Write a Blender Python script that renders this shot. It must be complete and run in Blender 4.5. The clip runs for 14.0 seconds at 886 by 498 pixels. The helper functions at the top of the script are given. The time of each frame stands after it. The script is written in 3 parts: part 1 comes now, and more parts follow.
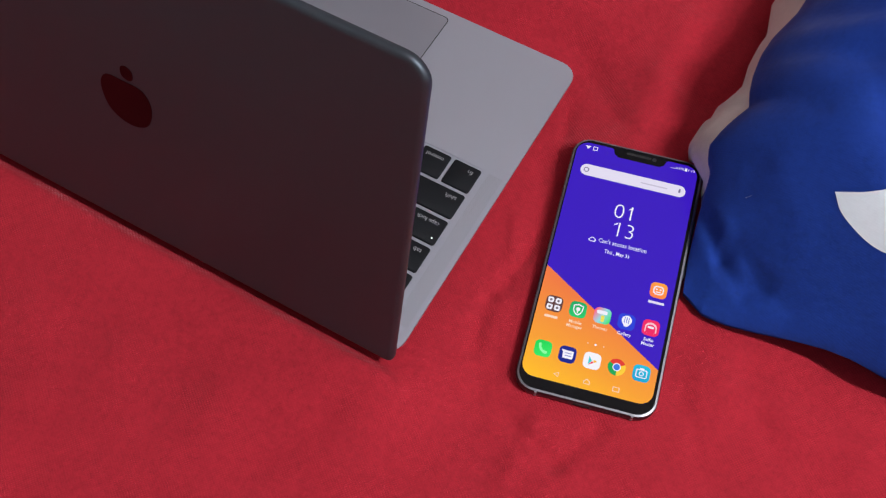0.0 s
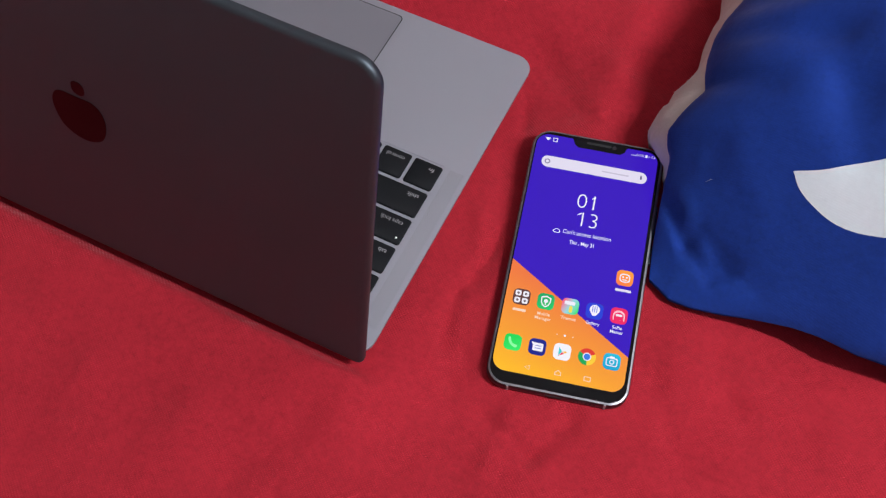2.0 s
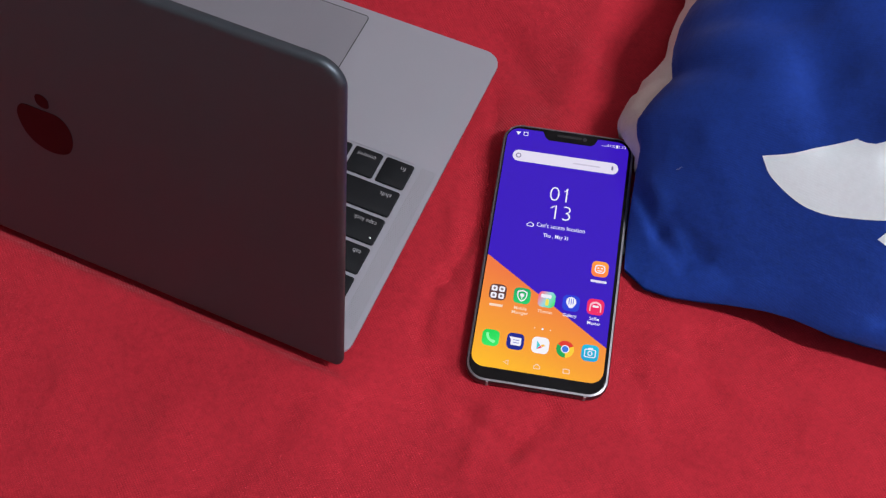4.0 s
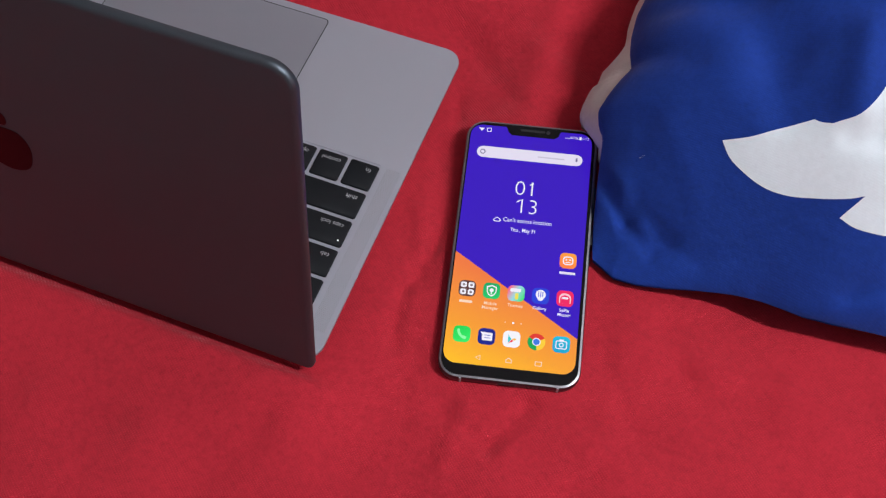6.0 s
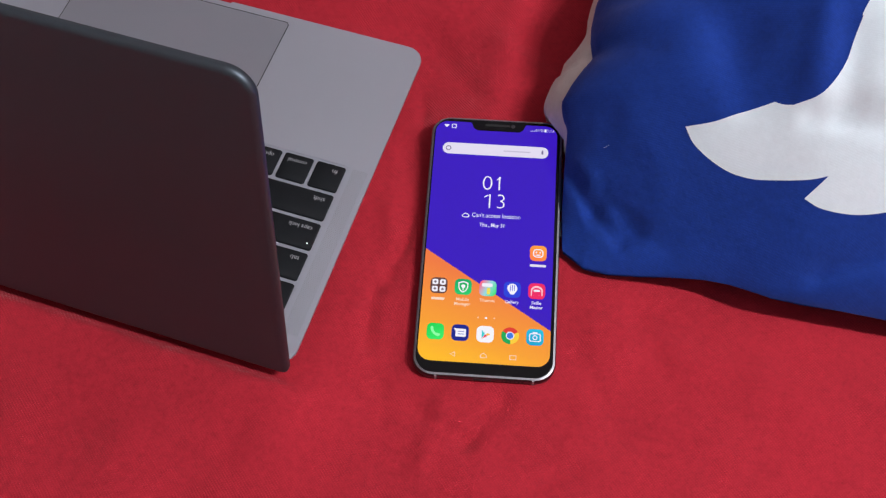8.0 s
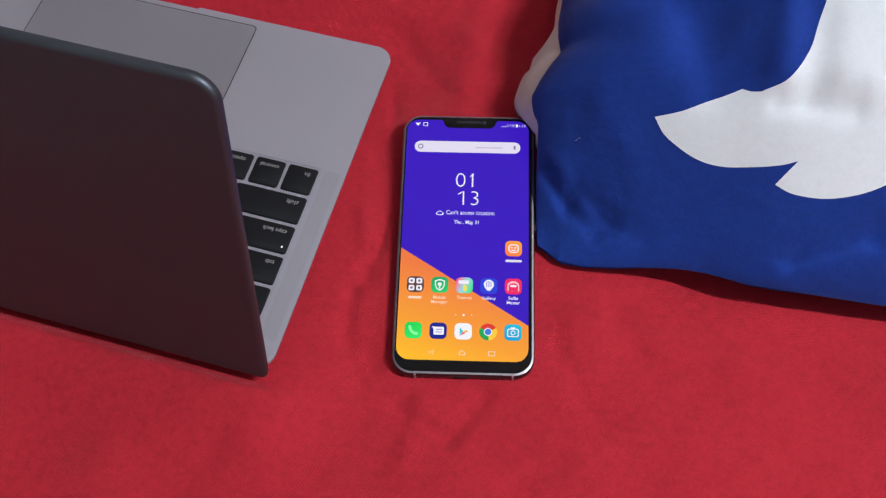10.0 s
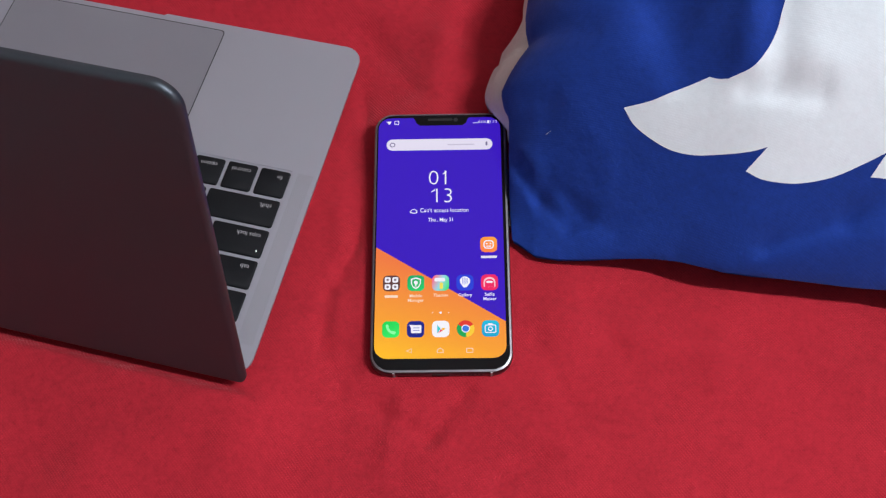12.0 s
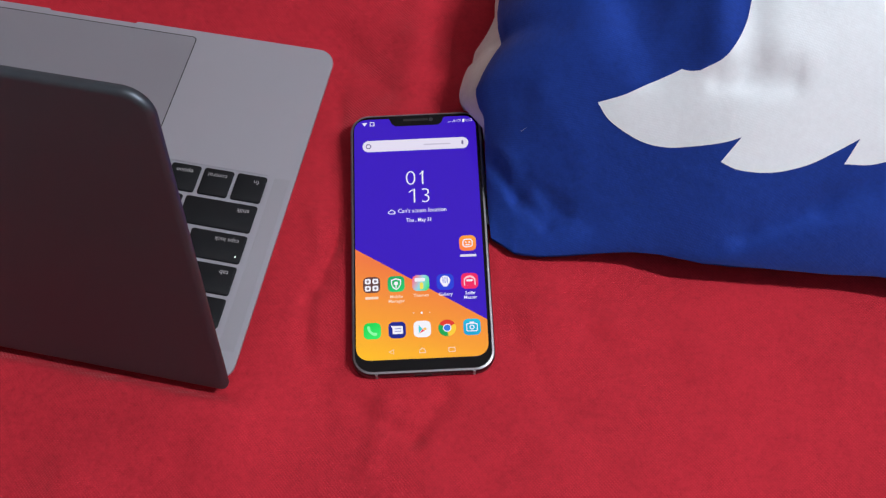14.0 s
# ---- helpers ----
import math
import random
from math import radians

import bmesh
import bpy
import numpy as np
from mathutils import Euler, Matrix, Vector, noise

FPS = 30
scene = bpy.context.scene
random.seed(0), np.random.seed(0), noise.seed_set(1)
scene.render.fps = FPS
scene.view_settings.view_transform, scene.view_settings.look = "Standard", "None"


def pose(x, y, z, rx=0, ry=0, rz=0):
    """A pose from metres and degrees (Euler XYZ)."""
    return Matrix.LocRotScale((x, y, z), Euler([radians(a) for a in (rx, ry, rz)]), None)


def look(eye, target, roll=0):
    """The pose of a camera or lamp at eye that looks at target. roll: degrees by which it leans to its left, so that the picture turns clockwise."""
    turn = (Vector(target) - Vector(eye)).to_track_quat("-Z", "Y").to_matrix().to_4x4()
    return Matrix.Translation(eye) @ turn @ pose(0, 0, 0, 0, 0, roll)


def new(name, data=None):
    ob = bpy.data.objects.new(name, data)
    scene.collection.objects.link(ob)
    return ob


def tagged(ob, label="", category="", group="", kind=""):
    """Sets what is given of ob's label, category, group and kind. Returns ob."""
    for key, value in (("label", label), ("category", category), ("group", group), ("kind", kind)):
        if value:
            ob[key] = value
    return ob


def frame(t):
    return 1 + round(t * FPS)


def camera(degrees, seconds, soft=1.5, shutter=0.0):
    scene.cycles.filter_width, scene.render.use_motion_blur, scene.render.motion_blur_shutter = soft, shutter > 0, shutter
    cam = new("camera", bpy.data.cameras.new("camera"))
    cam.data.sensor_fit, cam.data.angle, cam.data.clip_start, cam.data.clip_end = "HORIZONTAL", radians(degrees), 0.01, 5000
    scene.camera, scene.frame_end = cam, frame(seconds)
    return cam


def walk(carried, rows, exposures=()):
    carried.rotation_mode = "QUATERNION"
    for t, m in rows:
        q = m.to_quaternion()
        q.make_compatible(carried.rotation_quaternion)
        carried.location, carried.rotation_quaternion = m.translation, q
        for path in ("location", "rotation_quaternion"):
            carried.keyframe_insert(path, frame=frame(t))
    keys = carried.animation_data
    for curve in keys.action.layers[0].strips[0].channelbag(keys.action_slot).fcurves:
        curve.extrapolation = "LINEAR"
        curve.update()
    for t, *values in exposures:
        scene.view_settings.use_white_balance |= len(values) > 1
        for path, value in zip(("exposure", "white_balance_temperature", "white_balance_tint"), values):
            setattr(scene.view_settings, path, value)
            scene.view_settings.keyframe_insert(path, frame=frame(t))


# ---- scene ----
cam = camera(43.8, 14.0, soft=1.3)
PATH = [
    (0, (-0.026, -0.251, 0.548), (-0.243, 0.547, -1.273), 0.1),
    (0.5, (-0.025, -0.249, 0.549), (-0.232, 0.546, -1.275), 0.0),
    (1, (-0.024, -0.249, 0.548), (-0.219, 0.551, -1.275), 0.2),
    (1.5, (-0.021, -0.248, 0.547), (-0.209, 0.551, -1.276), -0.3),
    (2, (-0.021, -0.248, 0.548), (-0.193, 0.553, -1.277), -0.1),
    (2.5, (-0.017, -0.247, 0.548), (-0.188, 0.552, -1.277), -0.7),
    (3, (-0.018, -0.246, 0.549), (-0.175, 0.551, -1.279), -0.4),
    (5.5, (-0.008, -0.247, 0.547), (-0.135, 0.56, -1.278), -1.4),
    (6, (-0.005, -0.248, 0.548), (-0.127, 0.562, -1.277), -1.8),
    (6.5, (-0.004, -0.247, 0.548), (-0.113, 0.561, -1.278), -1.7),
    (7, (-0.001, -0.247, 0.548), (-0.107, 0.562, -1.278), -2.2),
    (7.5, (-0.001, -0.246, 0.548), (-0.094, 0.559, -1.28), -2.0),
    (8, (-0.001, -0.247, 0.548), (-0.082, 0.561, -1.28), -1.8),
    (10.5, (0.006, -0.246, 0.548), (-0.042, 0.558, -1.282), -2.3),
    (11, (0.007, -0.247, 0.547), (-0.033, 0.56, -1.282), -2.3),
    (11.5, (0.01, -0.247, 0.547), (-0.028, 0.559, -1.283), -2.7),
    (12, (0.012, -0.246, 0.547), (-0.023, 0.556, -1.284), -3.0),
    (12.5, (0.011, -0.247, 0.547), (-0.01, 0.557, -1.284), -2.6),
    (13, (0.012, -0.246, 0.547), (-0.004, 0.556, -1.285), -2.7),
    (13.5, (0.012, -0.248, 0.546), (0.004, 0.56, -1.283), -2.5),
    (14, (0.014, -0.246, 0.547), (0.01, 0.555, -1.286), -2.8),
]
walk(cam, [(t, look(eye, target, roll)) for t, eye, target, roll in PATH])

# ---- light ----
world = bpy.data.worlds.new("room_air")
scene.world = world
world.use_nodes = True
world.node_tree.nodes["Background"].inputs[0].default_value = (0.75, 0.8, 1.0, 1)
world.node_tree.nodes["Background"].inputs[1].default_value = 0.03

# a tube lamp on the wall beside the bed
lamp_data = bpy.data.lights.new("tube_lamp", "AREA")
lamp_data.shape, lamp_data.size, lamp_data.size_y = "RECTANGLE", 0.04, 0.6
lamp_data.energy, lamp_data.color = 50, (0.96, 0.97, 1.0)
lamp = new("tube_lamp", lamp_data)
lamp.matrix_world = look((1.20, -0.30, 1.78), (0.05, 0.05, 0.0), 0)

# the same tube's light on the wall and ceiling
glow_data = bpy.data.lights.new("tube_lamp_upward", "AREA")
glow_data.shape, glow_data.size, glow_data.size_y = "RECTANGLE", 0.04, 0.6
glow_data.energy, glow_data.color = 14, (0.96, 0.97, 1.0)
glow = new("tube_lamp_upward", glow_data)
glow.matrix_world = look((1.20, -0.30, 1.82), (0.3, 0.55, 2.2), 0)

# fill lamp added behind the camera, in an invented window, to soften shadows
fill_data = bpy.data.lights.new("fill_light", "AREA")
fill_data.shape, fill_data.size, fill_data.size_y = "RECTANGLE", 1.3, 1.1
fill_data.energy, fill_data.color = 8, (0.95, 0.97, 1.0)
fill_lamp = new("fill_light", fill_data)
fill_lamp.matrix_world = pose(0.2, -1.99, 1.25, 90, 0, 0) @ pose(0, 0, 0, 0, 180, 0)


# ---- materials ----
def srgb(r, g, b):
    return tuple((c / 255 / 12.92) if c <= 10 else ((c / 255 + 0.055) / 1.055) ** 2.4 for c in (r, g, b)) + (1,)


class Mat:
    """A node material with a Principled shader and short ways to add nodes."""

    def __init__(self, name, color, rough=0.6, metal=0.0, **more):
        self.m = bpy.data.materials.new(name)
        self.m.use_nodes = True
        self.n, self.l = self.m.node_tree.nodes, self.m.node_tree.links
        self.p = self.n["Principled BSDF"]
        self.set("Base Color", color)
        self.set("Roughness", rough)
        self.set("Metallic", metal)
        for key, value in more.items():
            self.set(key.replace("_", " "), value)

    def set(self, key, value):
        if isinstance(value, bpy.types.NodeSocket):
            self.l.new(value, self.p.inputs[key])
        else:
            self.p.inputs[key].default_value = value

    def node(self, kind, **inputs):
        made = self.n.new(kind)
        for key, value in inputs.items():
            key = key.replace("_", " ")
            if isinstance(value, bpy.types.NodeSocket):
                self.l.new(value, made.inputs[key])
            else:
                made.inputs[key].default_value = value
        return made

    def coords(self, turn=(0, 0, 0), scale=(1, 1, 1)):
        c = self.node("ShaderNodeTexCoord")
        m = self.node("ShaderNodeMapping", Vector=c.outputs["Object"])
        m.inputs["Rotation"].default_value = [radians(a) for a in turn]
        m.inputs["Scale"].default_value = scale
        return m.outputs[0]

    def noise(self, scale, detail=4.0, rough=0.55, vector=None):
        return self.node("ShaderNodeTexNoise", Vector=vector or self.coords(), Scale=scale, Detail=detail, Roughness=rough).outputs["Fac"]

    def wave(self, scale, vector, distortion=0.0):
        w = self.node("ShaderNodeTexWave", Vector=vector, Scale=scale, Distortion=distortion)
        return w.outputs["Fac"]

    def ramp(self, fac, stops):
        r = self.node("ShaderNodeValToRGB", Fac=fac)
        while len(r.color_ramp.elements) < len(stops):
            r.color_ramp.elements.new(0.5)
        for e, (at, colour) in zip(r.color_ramp.elements, stops):
            e.position, e.color = at, colour
        return r.outputs[0]

    def mul(self, a, b, op="MULTIPLY"):
        m = self.n.new("ShaderNodeMath")
        m.operation = op
        for k, v in enumerate((a, b)):
            if isinstance(v, bpy.types.NodeSocket):
                self.l.new(v, m.inputs[k])
            else:
                m.inputs[k].default_value = v
        return m.outputs[0]

    def bump(self, height, strength, distance, normal=None):
        b = self.node("ShaderNodeBump", Height=height, Strength=strength, Distance=distance)
        if normal is not None:
            self.l.new(normal, b.inputs["Normal"])
        return b.outputs[0]


def grey(v):
    return (v, v, v, 1)


def tint(c, k):
    return (c[0] * k, c[1] * k, c[2] * k, 1)


def twill(name, colour, pitch, amount, rough, sheen, turn=38, wear=0.12, crumple=0.25, crumple_scale=60):
    """Woven cloth: fine broken diagonal ribs, loose flecks of thread and broad uneven dye."""
    m = Mat(name, colour, rough)
    m.set("Sheen Weight", sheen)
    m.set("Sheen Roughness", 0.4)
    m.set("Specular IOR Level", 0.15)
    ribs = m.wave(0.31416 / pitch, m.coords((0, 0, turn)), 1.2)
    cross = m.wave(0.31416 / pitch * 0.83, m.coords((0, 0, turn + 90)), 1.6)
    patch = m.ramp(m.noise(45, 3), [(0.35, grey(0.15)), (0.65, grey(1.0))])
    broad = m.noise(8, 5)
    fleck = m.noise(700, 3, 0.75)
    grain = m.noise(260, 4, 0.7)
    weave = m.mul(m.mul(ribs, cross), patch)
    fac = m.mul(m.mul(m.mul(weave, 0.22), m.mul(grain, 0.38), "ADD"), m.mul(m.mul(broad, 0.30), m.mul(fleck, 0.30), "ADD"), "ADD")
    m.set("Base Color", m.ramp(fac, [(0.30, tint(colour, 1 - 2.4 * wear)), (0.53, colour), (0.80, tint(colour, 1 + 2.2 * wear))]))
    first = m.bump(m.mul(weave, m.mul(fleck, 0.6), "ADD"), amount, pitch * 0.5)
    m.set("Normal", m.bump(m.noise(crumple_scale, 4), crumple, 0.002, first))
    return m.m


def brushed(name, colour, rough, metal=1.0, grain=0.04):
    """Bead-blasted anodised aluminium."""
    m = Mat(name, colour, rough, metal)
    fine = m.noise(2600, 2, 0.6)
    smear = m.noise(5, 3)
    m.set("Roughness", m.ramp(m.mul(m.mul(fine, 0.3), m.mul(smear, 0.7), "ADD"), [(0.3, grey(rough - 0.03)), (0.7, grey(rough + 0.04))]))
    m.set("Base Color", m.ramp(fine, [(0.3, tint(colour, 1 - grain)), (0.7, tint(colour, 1 + grain))]))
    m.set("Normal", m.bump(fine, 0.06, 0.0003))
    return m.m


def plastic(name, colour, rough, scale=1500):
    m = Mat(name, colour, rough)
    fine = m.noise(scale, 2)
    m.set("Roughness", m.ramp(m.mul(m.mul(fine, 0.5), m.mul(m.noise(35, 4), 0.5), "ADD"), [(0.3, grey(rough - 0.08)), (0.7, grey(rough + 0.1))]))
    m.set("Normal", m.bump(fine, 0.08, 0.0002))
    return m.m


def lit(name, colour, strength=1.0):
    """A glowing element of the display behind its glass."""
    m = Mat(name, grey(0.005), 0.22)
    m.set("Specular IOR Level", 0.12)
    m.set("Emission Color", colour)
    m.set("Emission Strength", strength)
    return m.m


RED = (0.400, 0.0182, 0.0325, 1)
BLUE = (0.009, 0.037, 0.25, 1)
M_SHEET = twill("red_twill_cotton", RED, 0.0011, 0.55, 0.9, 0.15, 52, 0.17)
M_BLUE = twill("blue_printed_cotton", BLUE, 0.0007, 0.14, 0.85, 0.12, 12, 0.12, 0.34, 95)
M_WHITE = twill("white_printed_cotton", (0.73, 0.81, 0.87, 1), 0.0007, 0.07, 0.85, 0.1, 12, 0.03, 0.18, 80)
M_BACKING = twill("off_white_cotton", (0.62, 0.55, 0.52, 1), 0.0007, 0.3, 0.9, 0.1, 12, 0.05, 0.5, 90)
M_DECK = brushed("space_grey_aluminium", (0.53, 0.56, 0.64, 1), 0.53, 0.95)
# the deck's aluminium again, darkened so the colour carries the lid's shade
M_LID = brushed("space_grey_lid_shaded", (0.080, 0.096, 0.116, 1), 0.5, 0.9)
M_GRILLE = brushed("perforated_aluminium", (0.50, 0.53, 0.605, 1), 0.53, 0.95)
M_PAD = brushed("grey_glass_trackpad", (0.43, 0.45, 0.52, 1), 0.48, 0.95, 0.02)
M_KEY = plastic("black_keycap", (0.0105, 0.0115, 0.014, 1), 0.62)
M_KEY.node_tree.nodes["Principled BSDF"].inputs["Specular IOR Level"].default_value = 0.12
M_DARK = plastic("dark_gap", (0.01, 0.01, 0.011, 1), 0.7)
M_HOLE = plastic("shaded_hole", (0.17, 0.17, 0.19, 1), 0.7)
M_LEGEND = plastic("grey_legend_ink", (0.36, 0.36, 0.38, 1), 0.6)
M_EMBLEM = Mat("polished_dark_emblem", (0.030, 0.021, 0.023, 1), 0.2, 1.0).m
M_GLASS = Mat("black_cover_glass", (0.006, 0.006, 0.007, 1), 0.08, Specular_IOR_Level=0.2).m
M_BAND = brushed("dark_metal_band", (0.07, 0.07, 0.08, 1), 0.36, 1.0)
M_RIM = brushed("polished_metal_rim", (0.27, 0.27, 0.295, 1), 0.44, 1.0)
M_RUBBER = plastic("black_rubber", (0.02, 0.02, 0.02, 1), 0.8)
M_ANTENNA = plastic("grey_antenna_line", (0.35, 0.35, 0.38, 1), 0.5)
M_LED = lit("white_key_light", (0.9, 1.0, 0.95, 1), 1.5)
M_WALL = Mat("painted_wall", (0.75, 0.74, 0.74, 1), 0.9).m
M_FLOOR = plastic("floor_tile", (0.3, 0.27, 0.24, 1), 0.5, 90)
M_WOOD = plastic("bed_wood", (0.12, 0.06, 0.03, 1), 0.5, 60)
# only on the frame of the added window
M_ADDED_FRAME = Mat("added_frame_paint", (0.8, 0.8, 0.8, 1), 0.5).m


# ---- ways to make meshes ----
def link(name, bm, material, parent=None, label="", smooth=None, m=None):
    """Links a bmesh as one object, under parent where one is given."""
    data = bpy.data.meshes.new(name)
    bmesh.ops.recalc_face_normals(bm, faces=bm.faces)
    bm.to_mesh(data)
    bm.free()
    data.materials.append(material)
    if smooth is not None:
        data.shade_smooth()
        data.set_sharp_from_angle(angle=radians(smooth))
    ob = new(name, data)
    ob.parent = parent
    if m is not None:
        ob.matrix_local = m
    if label:
        tagged(ob, label)
    return ob


def part(name, bm, material, parent, label="", smooth=40, m=None):
    return link(name, bm, material, parent, label, smooth, m)


def sheet_mesh(name, xs, ys, height, material, parent=None):
    """A draped sheet: a grid of places with a height each."""
    nx, ny = len(xs), len(ys)
    verts = [(x, y, height(x, y)) for y in ys for x in xs]
    faces = [(j * nx + i, j * nx + i + 1, (j + 1) * nx + i + 1, (j + 1) * nx + i) for j in range(ny - 1) for i in range(nx - 1)]
    data = bpy.data.meshes.new(name)
    data.from_pydata(verts, [], faces)
    data.materials.append(material)
    data.shade_smooth()
    ob = new(name, data)
    ob.parent = parent
    return ob


def rounded(w, h, r, n=5, cx=0.0, cy=0.0):
    """The outline of a rectangle with rounded corners, round its centre."""
    out = []
    for sx, sy, a0 in ((1, 1, 0), (-1, 1, 90), (-1, -1, 180), (1, -1, 270)):
        for k in range(n + 1):
            a = radians(a0 + 90 * k / n)
            out.append((cx + sx * (w / 2 - r) + r * math.cos(a), cy + sy * (h / 2 - r) + r * math.sin(a)))
    return out


def rounded_ends(x0, x1, y0, y1, r_low, r_high, n=8):
    """The outline of a rectangle whose lower and upper corners are rounded differently."""
    out = []
    for cx, cy, r, a0 in ((x1 - r_high, y1 - r_high, r_high, 0), (x0 + r_high, y1 - r_high, r_high, 90), (x0 + r_low, y0 + r_low, r_low, 180), (x1 - r_low, y0 + r_low, r_low, 270)):
        out += [(cx + r * math.cos(radians(a0 + 90 * k / n)), cy + r * math.sin(radians(a0 + 90 * k / n))) for k in range(n + 1)]
    return out


def loft(rings, cap=True):
    """A bmesh through rings of places with equally many places each."""
    bm = bmesh.new()
    loops = [[bm.verts.new(p) for p in ring] for ring in rings]
    n = len(loops[0])
    for a, b in zip(loops, loops[1:]):
        for i in range(n):
            bm.faces.new((a[i], a[(i + 1) % n], b[(i + 1) % n], b[i]))
    if cap:
        bm.faces.new(loops[0][::-1])
        bm.faces.new(loops[-1])
    return bm


def slab(w, h, r, z0, z1, edge=0.0, n=5, cx=0.0, cy=0.0):
    """A plate with rounded corners and softened upper and lower edges."""
    ring = lambda inset, z: [(x, y, z) for x, y in rounded(w - 2 * inset, h - 2 * inset, max(r - inset, 1e-5), n, cx, cy)]
    if edge <= 0:
        return loft([ring(0, z0), ring(0, z1)])
    k = 1 - math.sqrt(0.5)
    return loft([ring(edge, z0), ring(edge * k, z0 + edge * k), ring(0, z0 + edge), ring(0, z1 - edge), ring(edge * k, z1 - edge * k), ring(edge, z1)])


def flat(outline, z):
    bm = bmesh.new()
    bm.faces.new([bm.verts.new((x, y, z)) for x, y in outline])
    return bm


def ring_plate(outer, inner, z):
    """A flat plate with a hole."""
    bm = bmesh.new()
    edges = []
    for outline in (outer, inner):
        vs = [bm.verts.new((x, y, z)) for x, y in outline]
        edges += [bm.edges.new((vs[i], vs[(i + 1) % len(vs)])) for i in range(len(vs))]
    bmesh.ops.triangle_fill(bm, edges=edges, use_beauty=True)
    return bm


def box(x0, x1, y0, y1, z0, z1):
    bm = bmesh.new()
    bmesh.ops.create_cube(bm, size=1, matrix=Matrix.LocRotScale(((x0 + x1) / 2, (y0 + y1) / 2, (z0 + z1) / 2), None, (x1 - x0, y1 - y0, z1 - z0)))
    return bm


def disc(cx, cy, r, z, n=24, r2=None):
    return flat([(cx + r * math.cos(2 * math.pi * k / n), cy + (r2 or r) * math.sin(2 * math.pi * k / n)) for k in range(n)], z)


def writing(name, text, size, material, parent, m, align="CENTER", bold=0.0, label="", width=0.0):
    """Letters in the built-in font, as a flat mesh."""
    curve = bpy.data.curves.new(name, "FONT")
    curve.body, curve.size, curve.align_x, curve.align_y, curve.offset = text, size, align, "CENTER", bold
    curve.resolution_u = 3
    holder = new(name + "_curve", curve)
    bpy.context.view_layer.update()
    data = bpy.data.meshes.new_from_object(holder.evaluated_get(bpy.context.evaluated_depsgraph_get()))
    bpy.data.objects.remove(holder)
    bpy.data.curves.remove(curve)
    data.name = name
    if width:
        reach = [v.co.x for v in data.vertices]
        data.transform(Matrix.Diagonal((width / (max(reach) - min(reach)), 1, 1, 1)))
    data.materials.clear()
    data.materials.append(material)
    ob = new(name, data)
    ob.parent = parent
    ob.matrix_local = m
    if label:
        tagged(ob, label)
    return ob


def smoothstep(t):
    t = min(max(t, 0.0), 1.0)
    return t * t * (3 - 2 * t)


def spline(points, closed=True, steps=5):
    """A smooth line through places; a place given as (x, y, 1) keeps a sharp corner."""
    out, n = [], len(points)
    for i in range(n if closed else n - 1):
        p0, p1, p2, p3 = (points[(i + k) % n] if closed else points[min(max(i + k, 0), n - 1)] for k in (-1, 0, 1, 2))
        if len(p1) > 2:
            p0 = tuple(2 * p1[c] - p2[c] for c in (0, 1))
        if len(p2) > 2:
            p3 = tuple(2 * p2[c] - p1[c] for c in (0, 1))
        for s in range(steps):
            t = s / steps
            out.append(tuple(0.5 * (2 * p1[c] + (p2[c] - p0[c]) * t + (2 * p0[c] - 5 * p1[c] + 4 * p2[c] - p3[c]) * t * t
                                    + (3 * p1[c] - p0[c] - 3 * p2[c] + p3[c]) * t ** 3) for c in (0, 1)))
    return out


def table_value(rows, x):
    for (x0, y0), (x1, y1) in zip(rows, rows[1:]):
        if x <= x1:
            return y0 + (y1 - y0) * min(max((x - x0) / (x1 - x0), 0.0), 1.0)
    return rows[-1][1]


# ---- the room, out of sight round the bed ----
FLOOR_Z = -0.55
tagged(link("floor", box(-2.2, 1.3, -2.0, 2.4, FLOOR_Z - 0.1, FLOOR_Z), M_FLOOR), "plain tiled bedroom floor under the bed", "floor", kind="structure")
tagged(link("ceiling", box(-2.2, 1.3, -2.0, 2.4, 2.05, 2.15), M_WALL), "plain painted bedroom ceiling", "ceiling", kind="structure")
for wall_name, extent in (("wall_north", (-2.2, 1.3, 2.4, 2.55)), ("wall_east", (1.3, 1.45, -2.15, 2.55)), ("wall_west", (-2.35, -2.2, -2.15, 2.55))):
    tagged(link(wall_name, box(*extent, FLOOR_Z - 0.1, 2.15), M_WALL), "plain painted bedroom wall", "wall", kind="structure")

# the window opening is added out of view, as a place for the fill
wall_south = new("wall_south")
tagged(wall_south, "plain painted bedroom wall with an added, unseen window opening", "wall", kind="structure")
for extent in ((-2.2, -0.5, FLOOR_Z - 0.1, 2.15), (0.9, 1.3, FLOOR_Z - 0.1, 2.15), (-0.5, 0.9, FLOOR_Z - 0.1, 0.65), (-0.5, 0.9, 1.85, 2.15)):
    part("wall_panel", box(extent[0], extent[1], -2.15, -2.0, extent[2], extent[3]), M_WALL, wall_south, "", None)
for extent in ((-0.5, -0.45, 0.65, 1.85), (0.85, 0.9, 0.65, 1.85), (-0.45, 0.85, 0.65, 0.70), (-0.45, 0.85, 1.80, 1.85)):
    part("added_window_frame", box(extent[0], extent[1], -2.12, -2.05, extent[2], extent[3]), M_ADDED_FRAME, wall_south, "", None)

